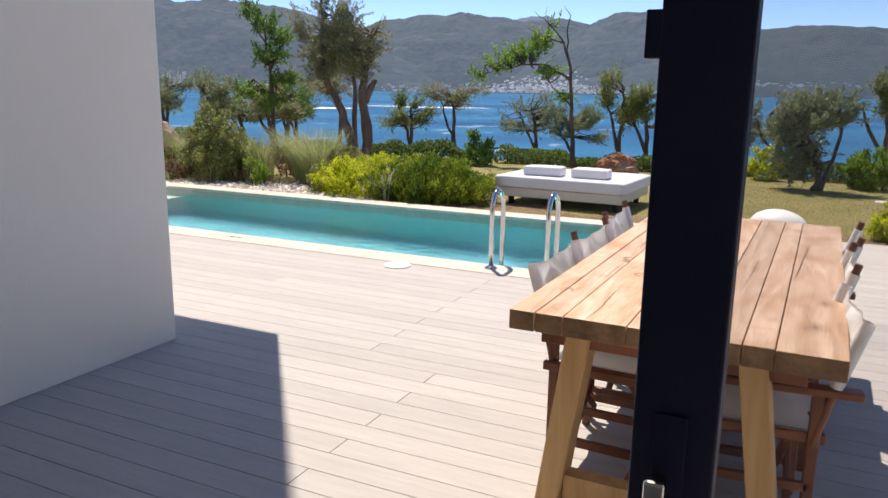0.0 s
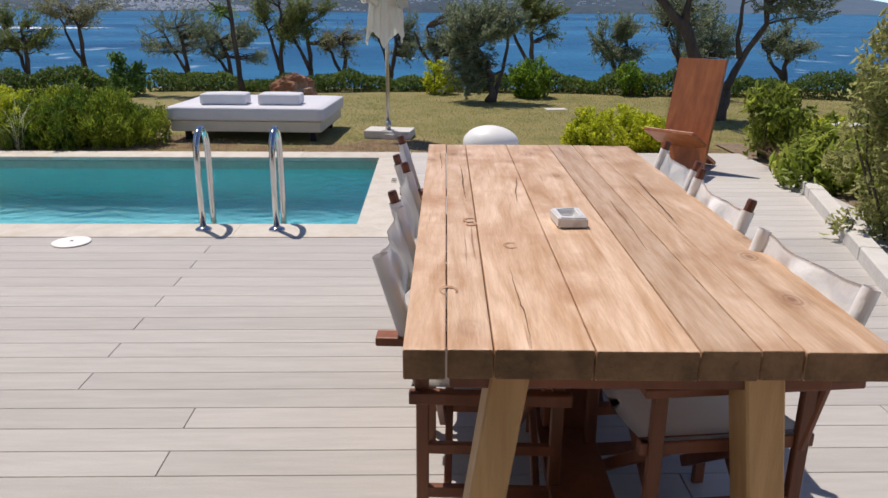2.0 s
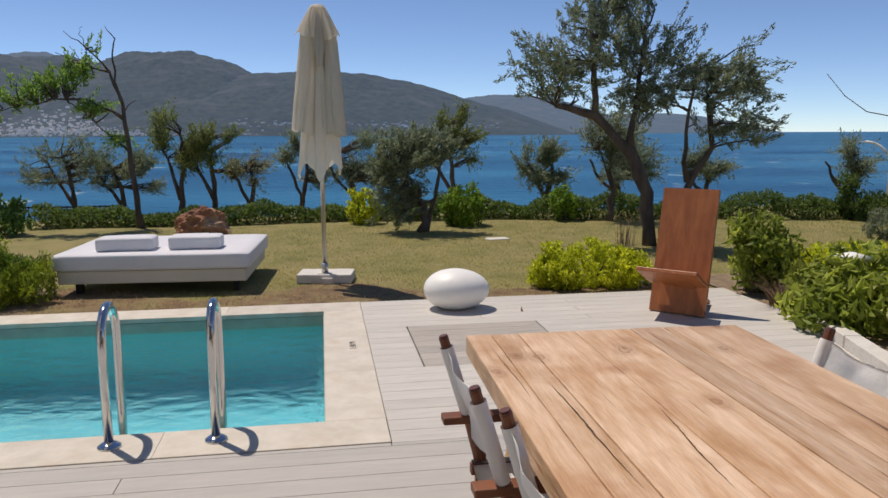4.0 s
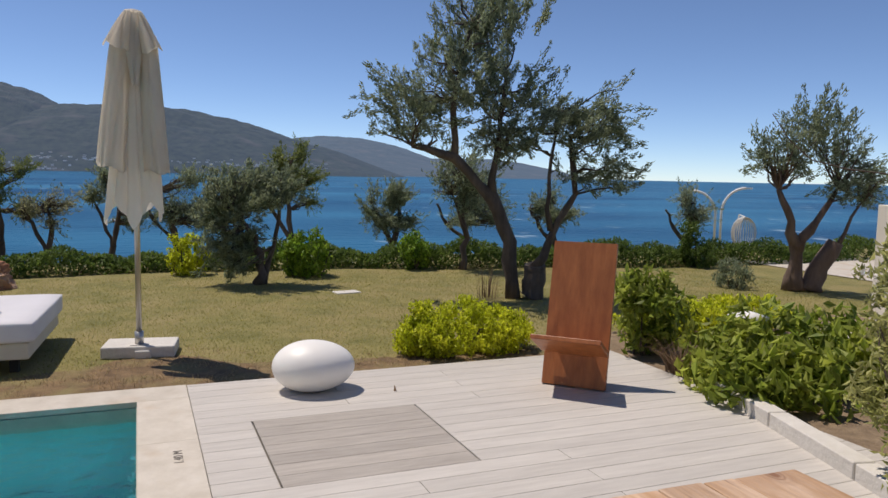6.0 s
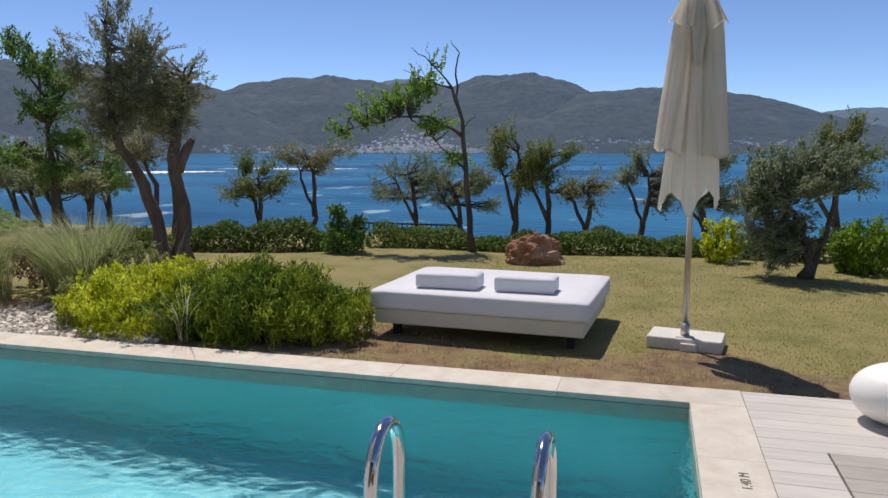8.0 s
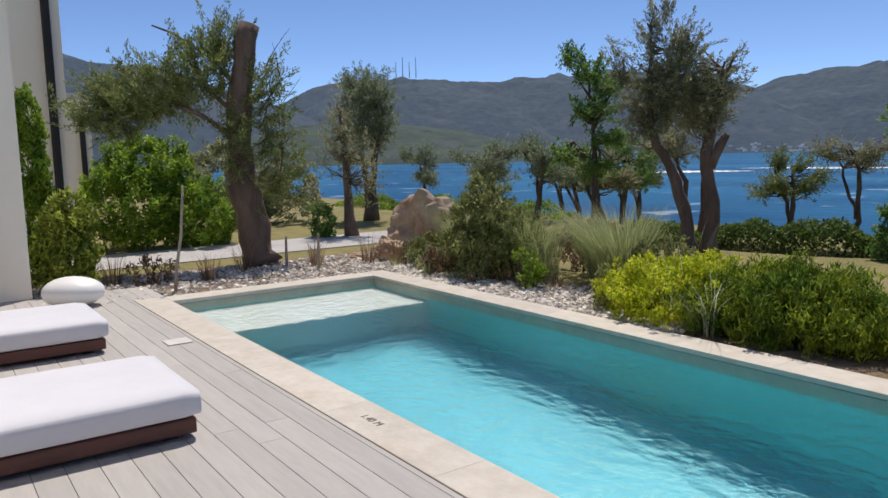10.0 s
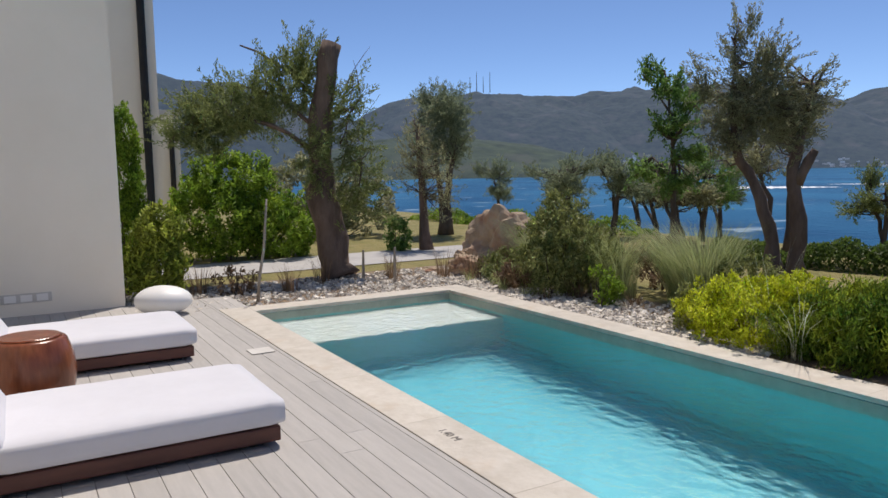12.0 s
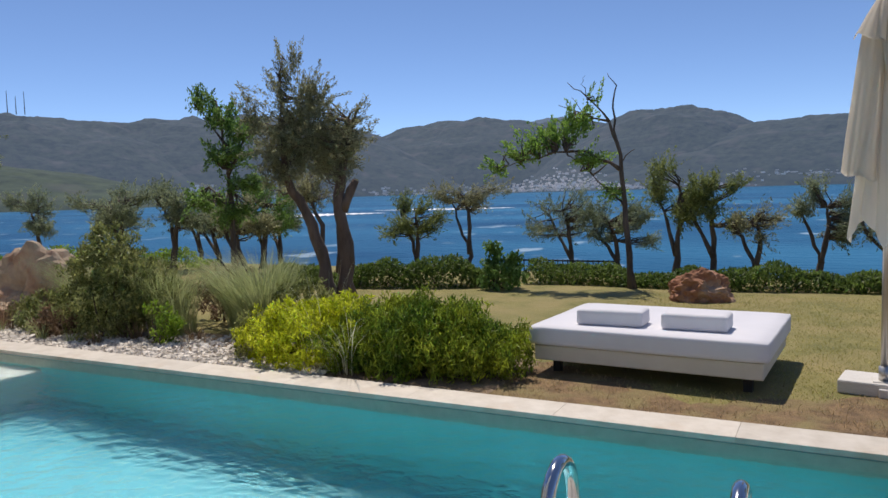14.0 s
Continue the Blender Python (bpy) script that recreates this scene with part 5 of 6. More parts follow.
for _a in ((-3.19, 13.91, 2.57, 0.58, 21, M_PINE), (-2.38, 13.86, 2.42, 0.53, 22, M_PINE), (-1.6, 13.49, 1.58, 0.42, 23, M_OLIVE2, True, 0.3), (-5.67, 14.81, 2.02, 0.98, 24, M_OLIVE),
           (-4.57, 14.91, 1.82, 0.63, 25, M_OLIVE), (-8.03, 14.16, 2.44, 0.81, 26, M_OLIVE2, True, 0.6), (-8.86, 12.98, 1.86, 0.60, 27, M_PINE), (-0.51, 14.5, 1.99, 0.58, 28, M_OLIVE),
           (0.85, 14.06, 2.03, 0.68, 29, M_OLIVE), (2.88, 12.18, 2.36, 0.46, 30, M_PINE), (4.2, 10.15, 1.52, 0.40, 31, M_OLIVE), (6.18, 11.05, 1.60, 0.55, 32, M_OLIVE), (7.58, 10.09, 1.39, 0.40, 38, M_OLIVE, True, 0.6),
           (-12.2, 12.19, 2.01, 0.70, 33, M_OLIVE), (-13.54, 11.55, 1.66, 0.68, 34, M_OLIVE), (-15.61, 12.95, 2.13, 0.87, 35, M_OLIVE), (-18.68, 12.9, 2.04, 0.84, 36, M_OLIVE), (-20.91, 11.83, 2.12, 0.88, 37, M_OLIVE), (9.56, 8.54, 1.41, 0.36, 39, M_OLIVE, True, 0.35)):
    shore_tree(*_a)
for _a in ((-12.61, 9.2, 1.91, 0.71, 41, M_OLIVE), (-11.23, 10.43, 1.89, 0.65, 42, M_BROAD), (-14.59, 9.52, 1.95, 0.74, 43, M_OLIVE), (-10.57, 9.12, 1.48, 0.49, 44, M_OLIVE2)):
    shore_tree(*_a)


# ---- hedges and shrubs ----
def hedge(x0, x1, y0, y1, h, n, seed, label, foliage=M_HEDGE, lump=0.24):
    rng = np.random.default_rng(seed)
    ln = math.hypot(x1 - x0, y1 - y0)
    t = thing("hedge", pose(x0, y0, LAWN, 0, 0, math.degrees(math.atan2(y1 - y0, x1 - x0))), label, "hedge")
    u = rng.uniform(0, ln, n)
    top = h * (1 + lump * np.sin(u * 2.1 + seed) + lump * 0.7 * np.sin(u * 5.3 + 2 * seed) + 0.4 * lump * np.sin(u * 11))
    a = rng.uniform(0, math.pi, n)
    r = rng.uniform(0.6, 1.02, n)
    pts = np.stack([u, np.cos(a) * 0.38 * r + 0.1 * np.sin(u * 1.7), np.abs(np.sin(a)) ** 0.7 * top * r], axis=1)
    ob = new("foliage", leaf_mesh("foliage", pts, 0.075, 0.035, foliage, rng, up=0.6))
    ob.parent = t
    bm = bmesh.new()
    for k in range(int(ln / 0.4)):
        x = 0.2 + 0.4 * k
        tube(bm, wobble((x, 0, 0), (x + rng.normal() * 0.1, rng.normal() * 0.1, h * 0.7), 2, 0.02, rng), [0.014, 0.01, 0.005], 5, caps=False)
    tagged(part("stem", bm, M_BARK, t), kind="stuff")


CLIP = "low clipped dark green hedge along the lawn"
hedge(-4.54, 1.98, 9.07, 9.2, 0.27, 13000, 51, CLIP)
hedge(1.98, 8.43, 9.2, 8.04, 0.36, 13000, 52, CLIP)
hedge(-8.24, -4.92, 7.28, 8.66, 0.37, 9000, 53, CLIP)
hedge(8.43, 13.73, 7.94, 7.96, 0.34, 9000, 54, CLIP)
hedge(-20.91, -12.14, 8.77, 9.76, 0.28, 9000, 55, "row of small round shrubs at the edge of the grass", M_BUSH, 0.45)

bush("shrub", (-3.2, 3.24, LAWN), [(-0.35, 0.02, 0.26, 0.55, 0.42, 0.32), (0.10, 0.06, 0.24, 0.45, 0.42, 0.29), (0.42, 0.10, 0.19, 0.36, 0.36, 0.22), (-0.66, -0.10, 0.18, 0.28, 0.3, 0.2), (-0.1, 0.05, 0.47, 0.52, 0.34, 0.09)], 36000, 0.06, 0.012, M_JUNIPER, "dense flat-topped green shrub beside the day bed", 61, lumps=0.32, shell=0.42, square=2.4, up=1.3)
bush("shrub", (-4.38, 3.26, LAWN), [(0.05, -0.08, 0.24, 0.50, 0.42, 0.31), (-0.42, 0.0, 0.2, 0.35, 0.3, 0.25), (0.32, 0.05, 0.36, 0.26, 0.3, 0.22)], 17000, 0.045, 0.018, M_YELLOW, "golden-leaved rounded shrub at the pool edge", 62, lumps=0.26, square=2.4, up=1.2)
bush("shrub", (-7.28, 3.5, LAWN), [(0, 0, 0.38, 0.60, 0.45, 0.40), (-0.05, 0, 0.74, 0.48, 0.38, 0.32), (-0.1, 0, 1.0, 0.26, 0.25, 0.2), (0.4, 0.15, 0.35, 0.35, 0.36, 0.34)], 13000, 0.062, 0.021, M_MIXED, "broad dark green shrub with tawny shoots among the pebbles", 63, lumps=0.28, up=0.9)
blades("grass_clump", (-6.62, 3.72, LAWN), 420, 0.82, 0.5, M_GRASSY, "tall feathery ornamental grass bent by the wind", 166, wind=(-0.2, 0.0), radius=0.22, width=0.0032)
bush("shrub", (-6.33, 3.29, LAWN), [(0, 0, 0.2, 0.18, 0.18, 0.2)], 700, 0.06, 0.025, M_BUSH, "small green shrub among the pebbles", 64, lumps=0.3, up=1.0, grow=0.95)
bush("shrub", (-8.24, 3.35, LAWN), [(0, 0, 0.16, 0.35, 0.25, 0.16)], 1300, 0.06, 0.02, M_GRASSY, "low dry shrub beside the boulder", 65, lumps=0.3, up=1.0, grow=0.94)
blades("grass_clump", (-5.86, 4.21, LAWN), 2200, 1.0, 0.55, M_GRASSY, "tall feathery ornamental grass bent by the wind", 66, wind=(-0.25, 0.0), radius=0.34, width=0.0045, grow=0.96)
blades("grass_clump", (-6.94, 3.87, LAWN), 900, 0.85, 0.45, M_GRASSY, "tall feathery ornamental grass bent by the wind", 67, wind=(0.2, 0.0), radius=0.24, width=0.0045, grow=0.95)
blades("grass_clump", (-8.04, 3.88, LAWN), 1000, 0.95, 0.5, M_GRASSY, "tall feathery ornamental grass bent by the wind", 68, wind=(-0.3, 0.0), radius=0.26, width=0.0045, grow=0.95)
blades("grass_clump", (-3.86, 3.0, LAWN), 90, 0.74, 0.95, M_WIRY, "wiry pale grass arching out of the shrub", 69, radius=0.16, width=0.0028)
blades("grass_clump", (-4.2, 3.18, LAWN), 26, 0.95, 0.4, M_WIRY, "few tall pale grass stalks among the golden leaves", 169, radius=0.2, width=0.0026)
for _i, (_x, _y) in enumerate(((-9.32, 0.78), (-9.84, 1.41), (-9.25, 2.98), (-9.65, 2.37), (-9.8, -0.22), (-8.87, 3.21))):
    blades("dry_stalks", (_x, _y, LAWN), 60, 0.38 + 0.05 * (_i % 3), 0.35, M_DRY, "dry brown stalks among the pebbles", 80 + _i, radius=0.12, width=0.005, category="dry plant")
for _i in range(16):
    _r = np.random.default_rng(700 + _i)
    _x, _y = _r.uniform(-8.8, -4.9), 2.95 + abs(_r.normal()) * 0.55
    blades("grass_tuft", (_x, _y, LAWN), 40, _r.uniform(0.12, 0.3), 0.6, (M_GRASSY, M_DRY)[_i % 2], "small dry grass tuft in the pebble border", 720 + _i, radius=0.07, width=0.004, category="grass tuft")
for _i, (_x, _y, _s) in enumerate(((-8.63, 3.58, 0.3), (-7.85, 3.21, 0.22), (-5.05, 3.27, 0.26), (-5.35, 4.32, 0.4), (-6.69, 4.68, 0.45), (-8.4, 4.82, 0.5))):
    bush("shrub", (_x, _y, LAWN), [(0, 0, _s * 0.7, _s, _s, _s * 0.7)], int(5200 * _s), 0.06, 0.022, (M_MIXED, M_DRY, M_MIXED)[_i % 3], "low tangled border shrub", 740 + _i, lumps=0.35, up=0.9)
bush("shrub", (-9.48, 0.18, LAWN), [(0, 0, 0.22, 0.2, 0.3, 0.22)], 420, 0.06, 0.03, M_DRY, "bare purplish shrub with dark twigs", 90, lumps=0.3, up=1.0, stems=18, grow=0.87)
stake = link_mesh("stake", tube(bmesh.new(), wobble((0, 0, 0), (0.08, 0.13, 1.2), 4, 0.02, np.random.default_rng(2)), [0.020, 0.018, 0.017, 0.014, 0.010], 8), M_STAKE, True)
stake.matrix_world = pose(-8.76, 0.21, LAWN)
tagged(stake, "thin bare grey stake in the pebbles", "stake")
for _x, _y, _h in ((-9.12, 2.15, 0.5), (-9.76, 1.98, 0.42)):
    _s = link_mesh("stake", tube(bmesh.new(), [(0, 0, 0), (0.02, 0, _h)], [0.024, 0.016], 8), M_STAKE)
    _s.matrix_world = pose(_x, _y, LAWN)
    tagged(_s, "short brown stump post in the pebbles", "stake")

bush("shrub", (2.52, 3.16, LAWN), [(0, 0, 0.20, 0.52, 0.36, 0.24), (0.34, 0, 0.17, 0.32, 0.3, 0.19), (-0.3, 0, 0.15, 0.26, 0.28, 0.17)], 15000, 0.042, 0.02, M_YELLOW, "golden-leaved mound beside the deck", 71, lumps=0.14, grow=0.99, up=1.2)
bush("shrub", (2.27, 8.05, LAWN), [(0, 0, 0.3, 0.34, 0.3, 0.34)], 2600, 0.075, 0.035, M_BUSH, "bright green shrub on the lawn", 72, up=1.0, lumps=0.2, grow=1.01)
bush("shrub", (0.68, 8.59, LAWN), [(0, 0, 0.25, 0.26, 0.22, 0.28)], 1500, 0.075, 0.035, M_YELLOW, "yellow-green shrub before the hedge", 73, up=1.0, lumps=0.2, grow=1.02)
bush("shrub", (4.06, 8.46, LAWN), [(0, 0, 0.25, 0.25, 0.22, 0.3)], 1400, 0.075, 0.035, M_BUSH, "bright green shrub before the hedge", 74, up=1.0, lumps=0.2)
bush("shrub", (-4.67, 8.13, LAWN), [(0, 0, 0.2, 0.36, 0.3, 0.2), (-0.1, 0, 0.45, 0.13, 0.13, 0.24), (0.22, 0, 0.36, 0.1, 0.1, 0.16)], 1700, 0.085, 0.045, M_BROAD, "bright broad-leaved shrub on the lawn", 75, up=1.0, lumps=0.25)
bush("shrub", (8.96, 7.59, LAWN), [(0, 0, 0.25, 0.32, 0.28, 0.27), (-0.2, 0.05, 0.55, 0.16, 0.15, 0.24)], 1700, 0.08, 0.035, M_HEDGE, "dark leafy shrub behind the lawn", 76, up=1.0, lumps=0.25, grow=0.97)
bush("shrub", (3.86, 2.45, 0), [(0.1, 0.1, 0.42, 0.30, 0.3, 0.38), (0.35, 0.15, 0.28, 0.34, 0.3, 0.26)], 1500, 0.115, 0.05, M_GLOSSY, "tall glossy-leaved shrub beside the deck", 77, up=0.9, lumps=0.25, grow=0.86)
bush("shrub", (4.53, 1.57, 0), [(0, 0, 0.22, 0.74, 0.58, 0.27), (-0.60, -0.12, 0.15, 0.42, 0.40, 0.17), (-0.55, -0.55, 0.16, 0.42, 0.36, 0.19), (-0.80, -0.42, 0.12, 0.30, 0.36, 0.14), (0.6, -0.5, 0.22, 0.6, 0.5, 0.25)], 5000, 0.125, 0.056, M_GLOSSY, "spreading glossy-leaved shrub overhanging the deck", 78, up=0.8, lumps=0.12, shell=0.5, grow=0.97)
bush("shrub", (4.83, 3.12, LAWN), [(0, 0, 0.15, 0.7, 0.4, 0.19), (0.85, 0.1, 0.15, 0.6, 0.4, 0.18)], 7500, 0.055, 0.027, M_YELLOW, "golden-leaved shrub behind the planting", 79, lumps=0.15, grow=0.97, up=1.2)
bush("shrub", (3.7, -0.35, 0), [(0.05, 0.0, 0.55, 0.45, 0.6, 0.58), (0.0, -0.1, 1.0, 0.45, 0.55, 0.45), (-0.42, 0.02, 0.5, 0.2, 0.32, 0.5), (-0.38, 0.05, 1.05, 0.22, 0.3, 0.36), (0.5, 0.45, 0.9, 0.45, 0.5, 0.4)], 13000, 0.065, 0.026, M_TANGLE, "tall tangled green shrub with white flowers beside the path", 81, lumps=0.22, up=0.4, stems=16, grow=0.96)
for _i in range(14):
    _r = np.random.default_rng(300 + _i)
    _c = cloud(_r, [(3.8, -0.3, 0.95, 0.5, 0.6, 0.5)], 1, 0.9)[0]
    _f = new("flower", leaf_mesh("flower", _c + _r.normal(size=(5, 3)) * 0.012, 0.045, 0.03, M_FLOWER, _r))
    tagged(_f, "small white flower on the tangled shrub", "flower", "white flowers")
_shoot = link_mesh("bare_shoot", tube(bmesh.new(), [(3.9, 0.1, 1.2), (3.75, 0.15, 1.5), (3.35, 0.2, 1.53), (3.1, 0.2, 1.57), (2.95, 0.2, 1.66), (2.83, 0.2, 1.78)], [0.004, 0.004, 0.0032, 0.003, 0.0025, 0.002], 6), M_BARK2, True)
tagged(_shoot, "long bare shoot arching out of the tangled shrub", "twig")
_dish = link_mesh("garden_lantern", lathe(bmesh.new(), [(0.03, 0), (0.03, 0.38), (0.13, 0.41), (0.15, 0.44), (0.03, 0.475)], 18), M_EGG, True)
_dish.matrix_world = pose(4.30, 1.74, 0)
tagged(_dish, "white mushroom garden lantern among the leaves", "lantern")

blades("grass_clump", (3.82, 1.92, 0), 160, 0.30, 0.95, M_DRY, "dry brown grass clump at the edge of the deck", 763, radius=0.1, width=0.005, grow=0.97)
_lf = new("fallen_leaf", leaf_mesh("fallen_leaf", [(1.62, 2.13, 0.012)], 0.06, 0.04, M_DRY, np.random.default_rng(4)))
tagged(_lf, "curled dry brown leaf on the deck", "leaf")

path_slab = sheet("path", [10.4, 14, 22], [5.0, 6.4, 8.0], lambda x, y: LAWN + 0.012, M_COPING)
tagged(path_slab, "pale stone path beyond the lawn", "path", kind="structure")
paving = sheet("pavement", [5.7, 7.0, 9.5], [0.2, 1.6, 2.6], lambda x, y: 0.004, M_COPING)
tagged(paving, "pale stone paving behind the planting", "paving", kind="structure")
garden_wall = link_mesh("wall_garden", boxed(7.0, 9.4, 2.62, 2.80, 0, 1.25, 0.006), M_WALL)
tagged(garden_wall, "low white rendered garden wall", "wall", kind="structure")
bush("shrub", (7.76, 5.48, LAWN), [(0, 0, 0.18, 0.28, 0.25, 0.2)], 1500, 0.06, 0.016, M_OLIVE, "small silvery shrub at the foot of the olive tree", 761, up=1.2, lumps=0.3, grow=0.97)
blades("dry_stalks", (3.97, 5.64, LAWN), 46, 0.45, 0.25, M_DRY, "dry stalks at the foot of the olive tree", 762, radius=0.14, width=0.005, category="dry plant")

# beyond the drive
GREEN = "leafy green shrub beside the white wall"
bush("shrub", (-9.7, -0.75, LAWN), [(0, 0, 0.45, 0.35, 0.38, 0.45), (0, 0.1, 0.95, 0.3, 0.3, 0.35)], 5200, 0.10, 0.042, M_GLOSSY, GREEN, 91, up=0.8, lumps=0.2, grow=0.85)
bush("conifer", (-10.57, -0.9, LAWN), [(0, 0, 0.8, 0.30, 0.30, 0.8), (0, 0, 1.7, 0.26, 0.26, 0.7), (0, 0, 2.4, 0.2, 0.2, 0.5)], 13000, 0.07, 0.03, M_BUSH, "slim upright golden-green conifer", 92, category="conifer", up=1.6, lumps=0.15, grow=0.83)
bush("shrub", (-13.52, 0.94, LAWN), [(0, 0, 0.9, 0.9, 1.1, 0.9), (0.2, 1.3, 0.7, 0.8, 0.8, 0.75), (-0.3, 0.4, 1.7, 0.8, 0.9, 0.6)], 20000, 0.12, 0.05, M_BUSH, "large rounded green shrub beyond the drive", 93, lumps=0.2, grow=0.81)
bush("shrub", (-13.8, -1.04, LAWN), [(0, 0, 0.7, 0.9, 1.2, 0.8)], 9000, 0.12, 0.05, M_HEDGE, "dark green shrub by the neighbouring house", 94, lumps=0.2, grow=0.78)
bush("shrub", (-12.9, 4.08, LAWN), [(0, 0, 0.35, 0.25, 0.25, 0.4)], 1200, 0.1, 0.045, M_BROAD, "bright shrub beside the brown tree", 95, lumps=0.2, grow=0.87)
bush("shrub", (-16.8, 3.72, LAWN), [(0, 0, 1.1, 1.2, 1.4, 1.2), (0.5, 1.6, 0.9, 1.0, 0.9, 0.9)], 6000, 0.17, 0.07, M_OLIVE2, "dry brown-green thicket at the grass edge", 96, lumps=0.25, grow=0.80)


def neighbour(x0, x1, y0, y1, h, label):
    t = thing("neighbour_house", pose(x0, y0, LAWN), label, "house", "neighbouring houses")
    part("wall", boxed(0, x1 - x0, 0, y1 - y0, 0, h), M_WALL, t)
    part("parapet", boxed(-0.04, x1 - x0 + 0.04, -0.04, y1 - y0 + 0.04, h, h + 0.12), M_CONCRETE, t)
    part("downpipe", tube(bmesh.new(), [(x1 - x0 + 0.06, y1 - y0 - 0.20, 0.0), (x1 - x0 + 0.06, y1 - y0 - 0.20, h * 0.92)], 0.06, 10), M_BLACK, t, "black downpipe")


neighbour(-17.5, -13.13, -7, -0.03, 5.0, "white flat-roofed neighbouring house with a black downpipe")
neighbour(-25.5, -19.4, -7, 1.45, 2.95, "white flat-roofed house further along")


def arc_lamp(x, y, h, turn):
    t = thing("arc_lamp", pose(x, y, slope(x, y), 0, 0, turn), "white arched garden lamp post", "lamp post", "arched lamp posts")
    pts = [(0, 0, 0), (0, 0, h * 0.6)] + [(-0.50 * (1 - math.cos(a)), 0, h * 0.6 + h * 0.4 * math.sin(a)) for a in (math.pi / 2 * k / 8 for k in range(1, 9))]
    part("post", tube(bmesh.new(), pts, 0.027, 8), M_EGG, t, smooth=True)
    part("head", boxed(pts[-1][0] - 0.13, pts[-1][0], -0.03, 0.03, pts[-1][2] - 0.022, pts[-1][2] + 0.012, 0.005), M_EGG, t)


arc_lamp(12.17, 10.75, 1.37, -41)
arc_lamp(12.31, 10.72, 1.45, 139)


def swing_seat():
    t = thing("hanging_chair", pose(12.9, 10.6, slope(12.9, 10.6) - 0.12) @ Matrix.Scale(0.86, 4), "woven cocoon hanging chair on a white stand", "hanging chair")
    bm = bmesh.new()
    for k in range(20):
        a = math.pi * (k / 19 - 0.5) * 1.25
        pts = []
        for j in range(11):
            b = math.pi * j / 10
            pts.append((0.32 * math.sin(b) * math.sin(a), 0.32 * math.sin(b) * math.cos(a), 0.62 - 0.42 * math.cos(b)))
        tube(bm, pts, 0.013, 5, caps=False)
    part("basket", bm, M_CONCRETE, t, "pale woven basket")
    part("cushion", absorb(bmesh.new(), soft_box(0.4, 0.35, 0.12, 0.04, 1.0), pose(0, 0.05, 0.24)), M_FABRIC, t, smooth=True)
    part("stand", tube(bmesh.new(), [(0, 0.1, 0), (0, 0.4, 0.6), (0, 0.2, 1.1), (0, 0, 1.04)], 0.02, 6), M_EGG, t)


swing_seat()


def railing():
    z = slope(-5.3, 11.6)
    t = thing("railing", pose(-6.3, 11.75, z - 0.36), "black metal railing above the shore", "railing")
    for zz in (0.12, 0.62):
        part("rail", boxed(0, 2.4, -0.012, 0.012, zz, zz + 0.03), M_BLACK, t)
    me = None
    for k in range(25):
        if me is None:
            me = part("bar", boxed(-0.008, 0.008, -0.008, 0.008, 0.0, 0.66), M_BLACK, t).data
        else:
            o = new("bar", me)
            o.parent = t
            o.location = (0.1 * k, 0, 0)


railing()

# ---- the far shore ----
def town():
    rng = np.random.default_rng(12)
    v, f = [], []
    quads = [(0, 1, 5, 4), (1, 2, 6, 5), (2, 3, 7, 6), (3, 0, 4, 7), (4, 5, 6, 7)]

    def house(az, dist, z, w, h):
        a = radians(az)
        cx, cy = dist * math.sin(a), dist * math.cos(a)
        b0 = len(v)
        for zz in (z - h, z + h):
            for px, py in ((-w, -w), (w, -w), (w, w), (-w, w)):
                v.append((cx + px * math.cos(a) + py * math.sin(a), cy - px * math.sin(a) + py * math.cos(a), zz))
        f.extend(tuple(b0 + k for k in q) for q in quads)

    for i in range(420):
        az = -18 + rng.normal() * 2.6
        u = abs(rng.normal()) * 0.5
        house(az, 1500 + 40 * u, SEA + 4 + 44 * u * max(0.1, 1 - abs(az + 18) / 6), rng.uniform(1.2, 3.4), rng.uniform(0.9, 1.9))
    for i in range(260):
        az = rng.uniform(-49, -4)
        house(az, 1490, SEA + 4 + 7 * abs(rng.normal()), rng.uniform(1.5, 4), rng.uniform(0.9, 1.8))
    for i in range(110):
        az = rng.uniform(-7, 14)
        house(az, 1500, SEA + 26 + 3 * rng.normal() - 0.25 * (az + 7), rng.uniform(1.5, 4), rng.uniform(0.5, 1.1))
    for i in range(7):
        house(-46.4 + 0.35 * i, 1745, SEA + 14 + 3 * (i % 3), 4, 12 + 3 * (i % 3))
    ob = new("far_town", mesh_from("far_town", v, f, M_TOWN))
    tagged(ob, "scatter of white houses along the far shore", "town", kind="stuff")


town()


def wake(az0, az1, dist, width, seed):
    rng = np.random.default_rng(seed)
    v, f = [], []
    n = 60
    for i in range(n + 1):
        a = radians(az0 + (az1 - az0) * i / n)
        w = width * (0.3 + 0.7 * abs(math.sin(i * 0.9 + seed)) * rng.uniform(0.3, 1)) * math.sin(math.pi * min(1, 0.05 + i / n * 0.95))
        for d in (dist - w, dist + w):
            v.append((d * math.sin(a), d * math.cos(a), SEA + 0.05))
    for i in range(n):
        f.append((2 * i, 2 * i + 1, 2 * i + 3, 2 * i + 2))
    ob = new("wake", mesh_from("wake", v, f, M_FOAM))
    tagged(ob, "white boat wake on the sea", "wake", kind="structure")


